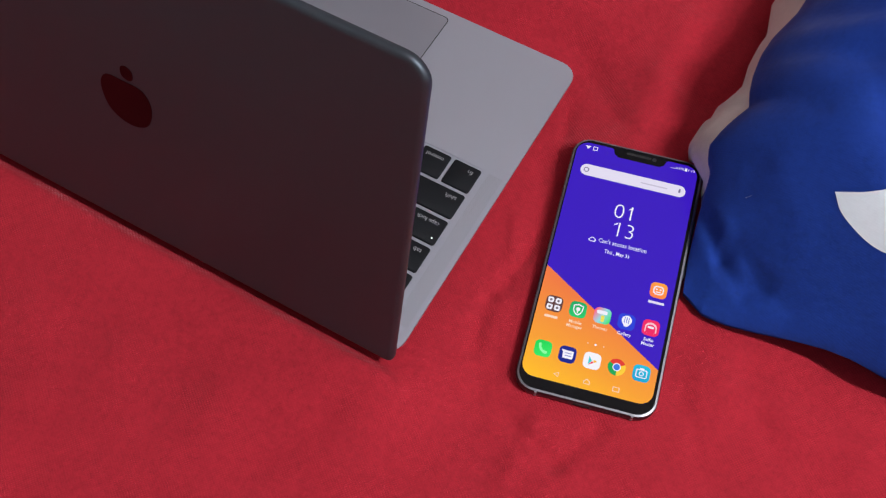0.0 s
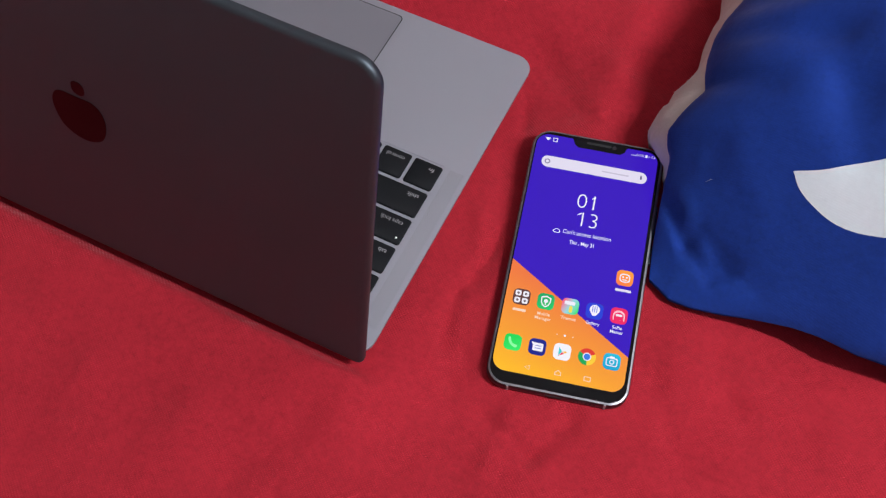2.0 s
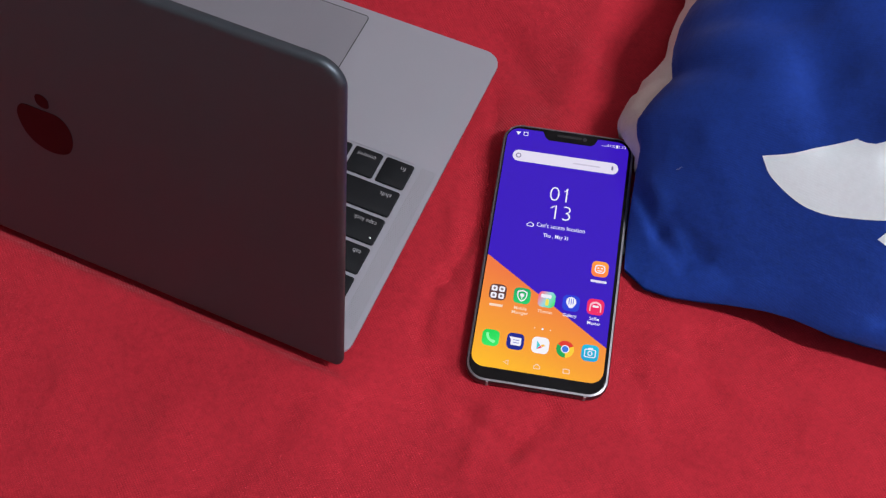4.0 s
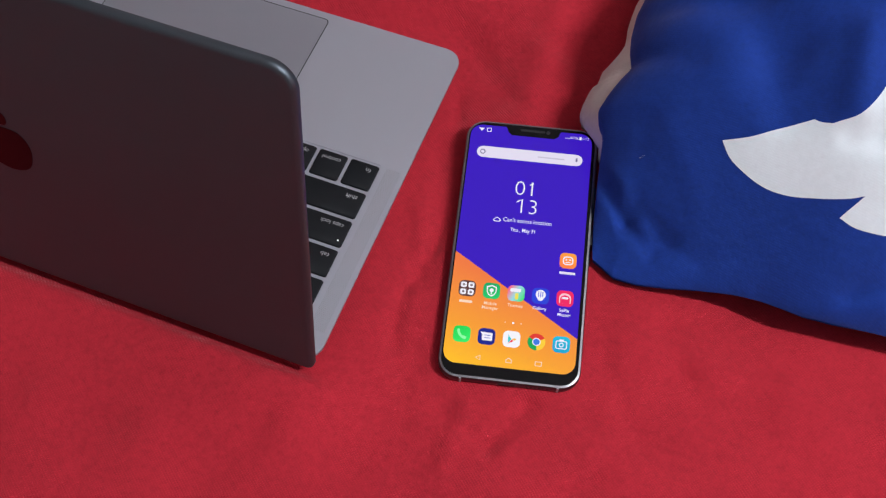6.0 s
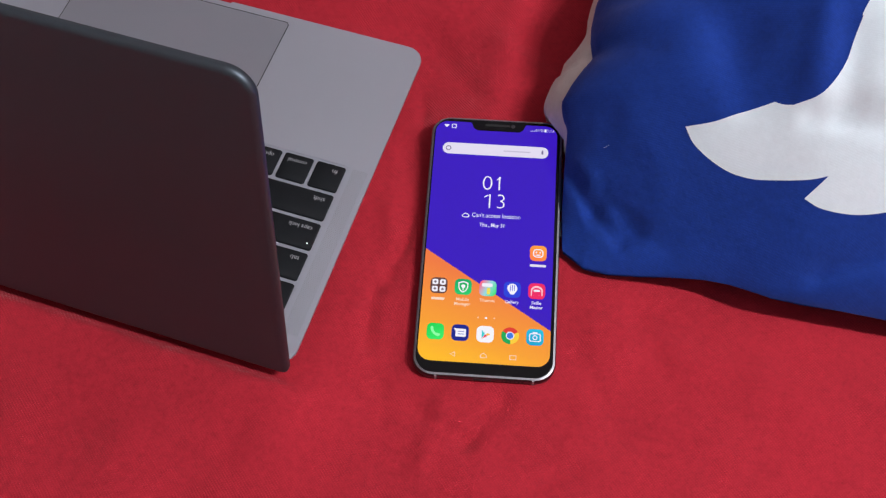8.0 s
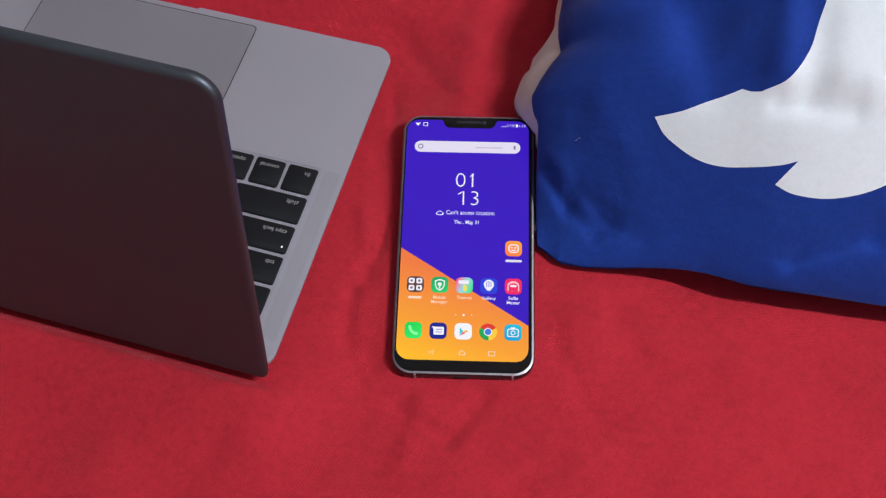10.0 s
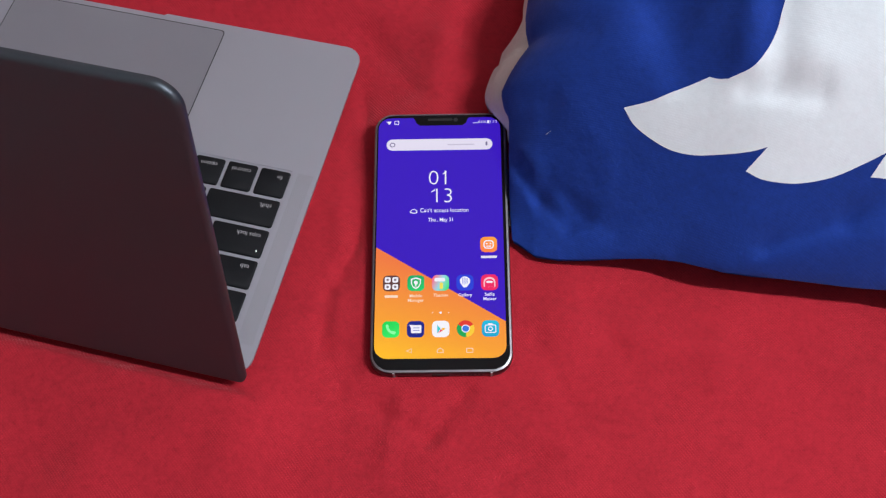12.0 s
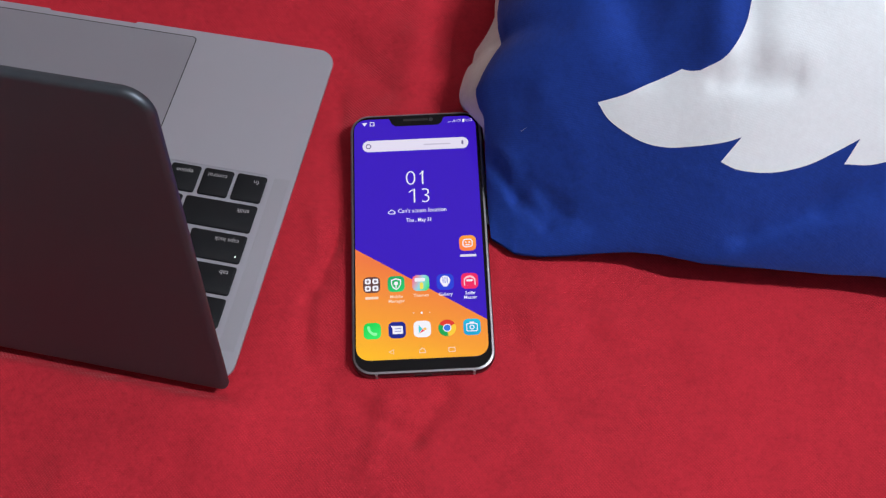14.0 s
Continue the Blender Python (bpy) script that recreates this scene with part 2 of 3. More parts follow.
# ---- where the laptop lies ----
LAP_W, LAP_D, LAP_T = 0.3041, 0.2124, 0.0112
LID_ANGLE, LID_V, LID_Z, LID_L = radians(80.09), 0.2150, -0.0019, 0.2000
KEY_V0 = 0.0922
yaw, tilt_u, tilt_v = radians(165.90), radians(4.98), radians(1.39)
turn_z = Matrix.Rotation(yaw, 4, "Z")
eu, ev = turn_z @ Vector((1, 0, 0)), turn_z @ Vector((0, 1, 0))
LAPTOP = Matrix.Translation((-0.0444, 0.1217, 0.0010)) @ Matrix.Rotation(tilt_v, 4, ev) @ Matrix.Rotation(tilt_u, 4, eu) @ turn_z
LAPTOP_INV = LAPTOP.inverted()
lap_o, lap_n = LAPTOP @ Vector((0, 0, -LAP_T - 0.0006)), LAPTOP.to_3x3() @ Vector((0, 0, 1))


# ---- bed ----
FOLDS = [  # x0, y0, x1, y1, half width, height: soft creases of the sheet
    (-0.045, 0.142, -0.014, 0.098, 0.007, -0.0011), (-0.036, 0.150, -0.004, 0.104, 0.010, 0.0009),
    (-0.043, 0.012, -0.052, -0.022, 0.0045, -0.0022), (-0.058, 0.020, -0.050, -0.015, 0.004, 0.0014),
    (-0.060, -0.030, -0.062, -0.062, 0.0045, -0.0018), (-0.055, -0.060, -0.040, -0.075, 0.004, -0.0010),
    (-0.034, -0.094, -0.006, -0.110, 0.0045, -0.0018), (-0.006, -0.110, 0.012, -0.086, 0.005, -0.0016),
    (0.012, -0.088, 0.045, -0.092, 0.006, -0.0012), (0.028, -0.132, 0.050, -0.122, 0.005, -0.0014),
    (0.060, -0.044, 0.140, -0.062, 0.008, 0.0016), (0.080, -0.040, 0.100, -0.075, 0.006, -0.0012),
    (-0.180, -0.120, -0.110, -0.085, 0.012, 0.0015), (0.150, -0.075, 0.260, -0.095, 0.014, 0.0018),
    (-0.047, 0.105, -0.040, 0.070, 0.0035, -0.0016), (-0.046, 0.000, -0.060, -0.030, 0.003, -0.0012), (-0.066, -0.045, -0.052, -0.085, 0.004, -0.0011),
    (-0.020, -0.090, -0.028, -0.125, 0.0045, 0.0012), (0.050, -0.060, 0.070, -0.100, 0.006, -0.0010), (-0.110, -0.100, -0.150, -0.150, 0.008, -0.0012),
    (-0.160, -0.075, -0.240, -0.110, 0.010, 0.0014), (0.110, -0.110, 0.150, -0.150, 0.008, -0.0010), (-0.006, 0.150, 0.030, 0.120, 0.008, -0.0014),
    (0.002, 0.120, 0.010, 0.175, 0.010, 0.0020), (-0.050, 0.060, -0.044, 0.020, 0.006, -0.0014),
]


def bed_height(x, y):
    if not (-0.86 < x < 1.01 and -0.76 < y < 1.31):
        return -0.22  # the sheet hangs down over the mattress
    z = 0.0030 * noise.noise((x * 11, y * 11, 3.1)) + 0.0018 * noise.noise((x * 34, y * 34, 7.7)) + 0.0005 * noise.noise((x * 90, y * 90, 2.2)) - 0.001
    folds = 0.0
    for x0, y0, x1, y1, width, rise in FOLDS:
        dx, dy = x1 - x0, y1 - y0
        t = ((x - x0) * dx + (y - y0) * dy) / (dx * dx + dy * dy)
        side = math.hypot(x - x0 - min(max(t, 0), 1) * dx, y - y0 - min(max(t, 0), 1) * dy)
        if side < 4 * width:
            folds += 1.35 * rise * math.exp(-((side / width) ** 2))
    # flat under the phone
    d = math.hypot(max(abs(x) - 0.038, 0), max(abs(y) - 0.0765, 0))
    z = z + (-0.0002 - z) * (1 - smoothstep(d / 0.016))
    folds *= smoothstep(d / 0.007)
    # pressed to the laptop's underside
    q = LAPTOP_INV @ Vector((x, y, 0))
    d = math.hypot(max(-q.x, q.x - LAP_W, 0), max(-q.y, q.y - LAP_D - 0.002, 0))
    under = lap_o.z - ((x - lap_o.x) * lap_n.x + (y - lap_o.y) * lap_n.y) / lap_n.z - 0.0014
    # the soft bed rises behind the laptop that sinks into it
    back = q.y - LAP_D
    ruck = 0.0066 * smoothstep((back - 0.001) / 0.007) * (1 - smoothstep((back - 0.008) / 0.07)) * smoothstep((q.x + 0.02) / 0.03) * smoothstep((LAP_W - q.x) / 0.03)
    return z + (under - z) * (1 - smoothstep(d / 0.05)) + folds * smoothstep(d / 0.008) + ruck


bed = tagged(new("bed"), "bed with a red cotton sheet, slightly creased", "bed")
bed.location = (0.1, 0.25, FLOOR_Z)


def spread(lo, hi, inner_lo, inner_hi, fine, coarse):
    a = list(np.arange(inner_lo, inner_hi + fine / 2, fine))
    left = list(np.arange(lo, inner_lo - coarse / 2, coarse))
    right = list(np.arange(inner_hi + coarse, hi + coarse / 2, coarse))
    return left + a + right


bed_inv = bed.matrix_basis.inverted()
xs = [-0.868] + spread(-0.85, 1.0, -0.40, 0.34, 0.0026, 0.03)
ys = [-0.768] + spread(-0.75, 1.3, -0.24, 0.26, 0.0026, 0.03)
xs, ys = xs + [xs[-1] + 0.03], ys + [ys[-1] + 0.03]
bed_sheet = sheet_mesh("bed_sheet", xs, ys, bed_height, M_SHEET, bed)
bed_sheet.matrix_parent_inverse = Matrix.Translation((-0.1, -0.25, -FLOOR_Z))
part("mattress", slab(1.84, 2.04, 0.06, 0.25, 0.49, 0.03, 6, -0.02, 0.02), M_BACKING, bed)
part("bed_base", slab(1.8, 2.0, 0.03, 0.0, 0.248, 0.01, 3, -0.02, 0.02), M_WOOD, bed)

# ---- laptop ----
laptop = tagged(new("laptop"), "open grey aluminium laptop with black keys on the red sheet", "laptop")
laptop.matrix_world = LAPTOP


def deck_outline(inset):
    """The base's outline seen from above, with the finger notch in its front edge."""
    r = 0.0105
    x0, x1, y0, y1 = inset, LAP_W - inset, inset, LAP_D - inset
    out = []
    for cx, cy, a0 in ((x1 - r, y1 - r, 0), (x0 + r, y1 - r, 90), (x0 + r, y0 + r, 180)):
        out += [(cx + r * math.cos(radians(a0 + 15 * k)), cy + r * math.sin(radians(a0 + 15 * k))) for k in range(7)]
    mid, half, deep = LAP_W / 2, 0.0285, 0.0013
    out += [(mid - half, y0), (mid - half + 0.0015, y0 + deep), (mid + half - 0.0015, y0 + deep), (mid + half, y0)]
    cx, cy = x1 - r, y0 + r
    out += [(cx + r * math.cos(radians(270 + 15 * k)), cy + r * math.sin(radians(270 + 15 * k))) for k in range(7)]
    return out


KEY_PITCH = 0.019
KB_X0, KB_X1 = 0.0142, LAP_W - 0.0142
KB_Y0, KB_Y1 = KEY_V0 - 0.0017, KEY_V0 + 5 * KEY_PITCH + 0.0105
TRAY_Z = -0.0004
well = rounded(KB_X1 - KB_X0, KB_Y1 - KB_Y0, 0.0022, 4, (KB_X0 + KB_X1) / 2, (KB_Y0 + KB_Y1) / 2)
rings = [[(x, y, z) for x, y in deck_outline(i)] for i, z in ((0.0104, -LAP_T), (0.0098, -0.0094), (0.0068, -0.0072), (0.0032, -0.0042), (0.0008, -0.0022), (0.0, -0.0012), (0.0, -0.0002), (0.0001, 0.0))]
bm = loft(rings, cap=False)
bm.faces.new([v for v in bm.verts if abs(v.co.z + LAP_T) < 1e-6][::-1])
edges = [e for e in bm.edges if e.is_boundary]
inner = [bm.verts.new((x, y, 0)) for x, y in well]
edges += [bm.edges.new((inner[i], inner[(i + 1) % len(inner)])) for i in range(len(inner))]
bmesh.ops.triangle_fill(bm, edges=edges, use_beauty=True)
low = [bm.verts.new((x, y, TRAY_Z)) for x, y in well]
for i in range(len(well)):
    j = (i + 1) % len(well)
    bm.faces.new((inner[i], inner[j], low[j], low[i]))
base = part("base", bm, M_DECK, laptop, "space grey aluminium base with rounded corners", 30)
part("keyboard_tray", flat(well, TRAY_Z + 0.00002), M_DECK, laptop)

# trackpad: a thin dark gap with the glass plate in it
PAD_X, PAD_Y0, PAD_W, PAD_H = LAP_W / 2, 0.0052, 0.134, 0.0815
part("trackpad_gap", slab(PAD_W + 0.0010, PAD_H + 0.0010, 0.0028, -0.0002, 0.00006, 0, 4, PAD_X, PAD_Y0 + PAD_H / 2), M_DARK, laptop)
part("trackpad", slab(PAD_W, PAD_H, 0.0025, -0.0002, 0.00012, 0, 4, PAD_X, PAD_Y0 + PAD_H / 2), M_PAD, laptop)

# keys, built once for each width
key_meshes = {}


def keycap(u, deep):
    if (u, deep) not in key_meshes:
        w, h = u * KEY_PITCH - 0.0023, deep
        ring = lambda inset, z: [(x, y, z) for x, y in rounded(w - 2 * inset, h - 2 * inset, 0.0013, 3)]
        bm = loft([ring(-0.0002, TRAY_Z + 0.0001), ring(0.0, 0.0004), ring(0.00035, 0.0007)])
        data = bpy.data.meshes.new("key")
        bmesh.ops.recalc_face_normals(bm, faces=bm.faces)
        bm.to_mesh(data)
        bm.free()
        data.materials.append(M_KEY)
        data.shade_smooth()
        data.set_sharp_from_angle(angle=radians(35))
        key_meshes[u, deep] = data
    return key_meshes[u, deep]


ROWS = [[1, 1, 1, 1.25, 5, 1.25, 1, 1, 1, 1], [2.25] + [1] * 10 + [2.25], [1.75] + [1] * 11 + [1.75],
        [1.5] + [1] * 12 + [1], [1] * 13 + [1.5], [1.0357] * 14]
WORDS = {(0, 0): "fn", (0, 1): "control", (0, 2): "option", (1, 0): "shift", (2, 0): "caps lock", (3, 0): "tab"}
for row, widths in enumerate(ROWS):
    at = (LAP_W - 14.5 * KEY_PITCH) / 2
    deep = 0.0167 if row < 5 else 0.0085
    for column, u in enumerate(widths):
        key = new("key", keycap(u, deep))
        key.parent = laptop
        key.location = (at + u * KEY_PITCH / 2, KEY_V0 + row * KEY_PITCH + deep / 2, 0)
        if (row, column) in WORDS:
            word = WORDS[row, column]
            wide = {"fn": 0.0031, "control": 0.0108, "option": 0.0094, "shift": 0.0068, "caps lock": 0.0135, "tab": 0.0050}[word]
            x, align = -(u * KEY_PITCH - 0.0023) / 2 + 0.0034, "LEFT"
            if word in ("control", "option"):
                x, align = 0.0, "CENTER"
            writing("legend", word, 0.0037, M_LEGEND, key, pose(x, -deep / 2 + 0.0042, 0.00076), align, width=wide)
            if word == "caps lock":
                part("key_light", disc(-(u * KEY_PITCH - 0.0023) / 2 + 0.0028, deep / 2 - 0.0035, 0.00048, 0.00078, 12), M_LED, key, "tiny white caps light", None)
        at += u * KEY_PITCH

# speaker grilles: fields of fine holes beside the keys
for side in (0, 1):
    cx = 0.0072 if side == 0 else LAP_W - 0.0072
    y0, y1 = KEY_V0 - 0.001, KEY_V0 + 0.1035
    grille = part("speaker_grille", slab(0.0088, y1 - y0, 0.0003, -0.0002, 0.00005, 0, 1, cx, (y0 + y1) / 2), M_GRILLE, laptop, "finely perforated aluminium strip", None)
    bm = bmesh.new()
    nx, ny = 8, int((y1 - y0) / 0.00112)
    for i in range(nx):
        for j in range(ny):
            x, y = cx - 0.0038 + i * 0.00109 + (j % 2) * 0.0005 - 0.0003, y0 + 0.0007 + j * 0.00112
            s = 0.00017
            bm.faces.new([bm.verts.new(p) for p in ((x + s, y, 0.00008), (x, y + s, 0.00008), (x - s, y, 0.00008), (x, y - s, 0.00008))])
    tagged(part("hole", bm, M_HOLE, grille, "tiny dark speaker holes", None), kind="stuff")

# rubber feet
for x in (0.035, LAP_W - 0.035):
    for y in (0.032, LAP_D - 0.032):
        bm = bmesh.new()
        bmesh.ops.create_cone(bm, cap_ends=True, segments=24, radius1=0.0080, radius2=0.0088, depth=0.0022, matrix=Matrix.Translation((x, y, -LAP_T - 0.0010)))
        part("rubber_foot", bm, M_RUBBER, laptop, "round black rubber foot")

# ports on the side
for y in (0.150, 0.171):
    ring = [(0.0016, y + py, -0.0036 + pz) for py, pz in rounded(0.0092, 0.0026, 0.00125, 4)]
    ring2 = [(x + 0.0022, p, q) for x, p, q in ring]
    part("port", loft([ring, ring2]), M_DARK, laptop, "dark oval charging port")

# lid: a thin shell with rounded corners and edges, hinged at the back
hinge_m = Matrix.Translation((0, LID_V, LID_Z)) @ Matrix.Rotation(-LID_ANGLE, 4, "X") @ Matrix.Rotation(math.pi, 4, "Z") @ Matrix.Translation((-LAP_W, 0, 0))
# in the lid's own frame x runs from the far side, y up the lid from its lower edge, z out of its back
LID_T = 0.0046
ring = lambda inset, z: [(x, y, z) for x, y in rounded_ends(0.0007 + inset, LAP_W - 0.0007 - inset, inset - 0.0024, LID_L - inset, 0.0042 - inset, 0.0118 - inset)]
bm = loft([ring(0.0006, -LID_T), ring(0.0, -LID_T + 0.0006), ring(0.0, -0.0020), ring(0.0003, -0.0011), ring(0.0010, -0.0004), ring(0.0020, -0.0001), ring(0.0030, 0.0)])
lid = part("lid", bm, M_LID, laptop, "space grey aluminium lid, open and upright, its shade put into the colour", 60, hinge_m)
part("display_glass", slab(LAP_W - 0.004, LID_L - 0.012, 0.009, -LID_T - 0.0005, -LID_T + 0.0002, 0, 5, LAP_W / 2, LID_L / 2 + 0.004), M_GLASS, lid, "black glossy display")
bm = bmesh.new()
bmesh.ops.create_cone(bm, cap_ends=True, segments=20, radius1=0.0046, radius2=0.0046, depth=0.25, matrix=Matrix.Translation((LAP_W / 2, LAP_D - 0.004, -0.0035)) @ Matrix.Rotation(math.pi / 2, 4, "Y"))
part("hinge", bm, M_DARK, laptop, "black hinge barrel")
# plain emblem: a rounded blot with a small leaf-like dot above
EMB = 0.0235
body = spline([(0.0, 0.44), (0.45, 0.40), (0.62, 0.0), (0.46, -0.55), (0.0, -0.76), (-0.46, -0.55), (-0.62, 0.0), (-0.45, 0.40)])
bm = loft([[(LAP_W / 2 + x * EMB, LID_L * 0.5 + y * EMB, z) for x, y in body] for z in (-0.0002, 0.0002)])
emblem = part("emblem", bm, M_EMBLEM, lid, "dark polished emblem")
leaf = rounded(0.3, 0.36, 0.14, 4, 0.10, 0.70)
bm = loft([[(LAP_W / 2 + x * EMB, LID_L * 0.5 + y * EMB, z) for x, y in leaf] for z in (-0.0002, 0.0002)])
part("emblem_dot", bm, M_EMBLEM, emblem)

# ---- smartphone ----
PH_W, PH_H, PH_T, PH_Y = 0.0737, 0.1528, 0.0077, -0.0021
phone = tagged(new("smartphone"), "black smartphone lying face up with its colourful home screen on", "phone")
part("metal_band", slab(PH_W, PH_H, 0.0105, 0.0004, 0.0073, 0.0014, 8, 0.0005, PH_Y), M_BAND, phone, "dark polished metal band")
part("back_glass", slab(PH_W - 0.003, PH_H - 0.003, 0.0095, 0.0, 0.0009, 0.0003, 6, 0.0005, PH_Y), M_GLASS, phone)
part("front_glass", slab(PH_W - 0.0030, PH_H - 0.0030, 0.0092, 0.0062, PH_T, 0.0003, 8, 0.0005, PH_Y), M_GLASS, phone, "black glass with narrow bezels", 20)
rim = rounded(PH_W - 0.0010, PH_H - 0.0010, 0.0100, 8, 0.0005, PH_Y)
rim_in = rounded(PH_W - 0.0030, PH_H - 0.0030, 0.0092, 8, 0.0005, PH_Y)
part("rim", loft([[(x, y, 0.0066) for x, y in rim], [(x, y, 0.0071) for x, y in rim], [(x, y, 0.0074) for x, y in rim_in]], False), M_RIM, phone, "thin bright chamfer round the glass")
Z0 = PH_T


def display_materials():
    blue = lit("display_blue", srgb(58, 24, 190))
    orange = Mat("display_orange", grey(0.005), 0.22)
    orange.set("Specular IOR Level", 0.12)
    c = orange.node("ShaderNodeSeparateXYZ", Vector=orange.coords())
    fac = orange.mul(orange.mul(c.outputs["Y"], 17.0), orange.mul(orange.mul(c.outputs["X"], 5.0), 1.35, "ADD"), "ADD")
    orange.set("Emission Color", orange.ramp(fac, [(0.0, srgb(255, 190, 40)), (0.35, srgb(248, 160, 52)), (0.95, srgb(240, 122, 66))]))
    orange.set("Emission Strength", 1.0)
    return blue, orange.m


M_D_BLUE, M_D_ORANGE = display_materials()
M_D_WHITE = lit("display_white", srgb(240, 238, 250))
M_D_BAR = lit("display_search_grey", srgb(226, 220, 240))
M_D_SOFT = lit("display_soft_white", srgb(250, 215, 190))
M_D_GREY = lit("display_grey", srgb(120, 112, 150))

SC_W, SC_H, SC_R = 0.0682, 0.1419, 0.0068
screen = part("display", flat(rounded(SC_W, SC_H, SC_R, 8), Z0 + 0.00004), M_D_BLUE, phone, "lit display with a blue and orange wallpaper", None)
# orange lower field: from a slanted line down to the rounded lower corners
YL, YR = -0.0083, -0.0511
low_corners = [p for p in rounded(SC_W, SC_H, SC_R, 8) if p[1] < -SC_H / 2 + SC_R + 1e-6]
orange_field = part("wallpaper", flat([(-SC_W / 2, YL)] + low_corners + [(SC_W / 2, YR)], Z0 + 0.00008), M_D_ORANGE, screen, "glowing orange wallpaper field", None)
# notch with earpiece and lens
notch = [(0.001 + k * x, SC_H / 2 + y) for k, row in ((-1, 1), (1, -1)) for x, y in [(0.0160, 0.0004), (0.0150, -0.0008), (0.0140, -0.0034), (0.0118, -0.0050)][::row]]
notch_part = part("notch", flat(notch, Z0 + 0.00009), M_GLASS, phone, "black display notch", None)
part("earpiece", slab(0.014, 0.0014, 0.0006, Z0, Z0 + 0.00016, 0, 3, 0.0005, SC_H / 2 - 0.0012), M_DARK, phone, "dark mesh earpiece slot")
part("front_lens", disc(0.0092, SC_H / 2 - 0.0014, 0.0012, Z0 + 0.00016, 18), M_BAND, phone, "small round front lens", None)
# side keys and antenna lines
for name, y0, y1 in (("volume_button", 0.0205, 0.0395), ("power_button", 0.0045, 0.0135)):
    bm = slab(0.0012, y1 - y0, 0.0005, 0.0030, 0.0054, 0.0003, 3, PH_W / 2 + 0.0007, (y0 + y1) / 2)
    part(name, bm, M_BAND, phone, "slim silver side button")
for x in (-0.0240, 0.0262):
    part("antenna_line", slab(0.0012, 0.0022, 0.0002, 0.0006, 0.0067, 0, 2, x, PH_Y - PH_H / 2 + 0.00098), M_ANTENNA, phone)
part("charging_port", slab(0.0088, 0.0012, 0.0004, 0.0026, 0.0050, 0.0002, 3, 0.0, PH_Y - PH_H / 2 + 0.0003), M_DARK, phone, "small oval charging port")
for k in range(6):
    part("speaker_hole", slab(0.0011, 0.0010, 0.0004, 0.0032, 0.0044, 0.0001, 3, 0.0105 + 0.0021 * k, PH_Y - PH_H / 2 + 0.0003), M_DARK, phone)

# what the display shows
Z1, Z2, Z3 = Z0 + 0.00012, Z0 + 0.00016, Z0 + 0.00020
bar = part("search_bar", flat(rounded(0.0590, 0.0071, 0.0035, 6, 0.0, 0.0538), Z1), M_D_BAR, screen, "pale rounded search bar", None)
part("search_mark", ring_plate([(-0.0262 + 0.00155 * math.cos(a / 10 * math.pi), 0.0538 + 0.00155 * math.sin(a / 10 * math.pi)) for a in range(20)],
                               [(-0.0262 + 0.0010 * math.cos(a / 10 * math.pi), 0.0538 + 0.0010 * math.sin(a / 10 * math.pi)) for a in range(20)], Z2), M_D_GREY, bar, "", None)
part("microphone_mark", flat(rounded(0.0011, 0.0026, 0.0005, 3, 0.0262, 0.0540), Z2), M_D_GREY, bar, "", None)
part("hint_bar", flat(rounded(0.0150, 0.0008, 0.0003, 2, 0.0120, 0.0536), Z2), lit("display_hint", srgb(198, 190, 214)), bar, "", None)
writing("clock_hours", "01", 0.0128, M_D_WHITE, screen, pose(0.0, 0.0326, Z1), bold=-0.00022, width=0.0096)
writing("clock_minutes", "13", 0.0128, M_D_WHITE, screen, pose(0.0016, 0.0216, Z1), bold=-0.00022, width=0.0086)
for stem, top in ((0.0039, 0.0371), (-0.00240, 0.0261)):
    part("clock_stroke", flat([(stem, top), (stem, top - 0.0009), (stem - 0.0021, top - 0.0021), (stem - 0.0021, top - 0.0014)], Z1), M_D_WHITE, screen, "", None)
writing("notice", "Can't access location", 0.0035, M_D_WHITE, screen, pose(0.0025, 0.0131, Z1), bold=0.00001, width=0.0262)
writing("date", "Thu , May 31", 0.0031, M_D_WHITE, screen, pose(0.0006, 0.0074, Z1), bold=0.00004, width=0.0134)
cloud = spline([(-0.0163, 0.0127), (-0.0136, 0.0127), (-0.0131, 0.0139), (-0.0141, 0.0149), (-0.0153, 0.0153), (-0.0164, 0.0145), (-0.0172, 0.0136)], steps=4)
cloud = [(x + 0.0010, y - 0.0012) for x, y in cloud]
cx0, cy0 = sum(p[0] for p in cloud) / len(cloud), sum(p[1] for p in cloud) / len(cloud)
part("cloud_mark", ring_plate(cloud, [(cx0 + 0.72 * (x - cx0), cy0 + 0.66 * (y - cy0)) for x, y in cloud], Z1), M_D_WHITE, screen, "", None)
# status line
part("signal_mark", flat([(-0.0282, 0.0668), (-0.0266, 0.0689), (-0.0298, 0.0689)], Z1), M_D_WHITE, screen, "", None)
part("card_mark", ring_plate(rounded(0.0026, 0.0026, 0.0004, 2, -0.0240, 0.0680), rounded(0.0018, 0.0018, 0.0003, 2, -0.0240, 0.0680), Z1), M_D_WHITE, screen, "", None)
writing("status_time", "1:13", 0.0023, M_D_BAR, screen, pose(0.0303, 0.0680, Z1), bold=0.00001, width=0.0036)
writing("charge_level", "61%", 0.0023, M_D_BAR, screen, pose(0.0240, 0.0680, Z1), bold=0.00001, width=0.0045)
part("battery_mark", flat(rounded(0.0012, 0.0019, 0.0002, 2, 0.0274, 0.0680), Z1), M_D_WHITE, screen, "", None)
for k in range(3):
    part("status_dot", flat(rounded(0.0006, 0.0005, 0.0001, 2, 0.0192 + 0.0010 * k, 0.0674), Z1), M_D_BAR, screen, "", None)

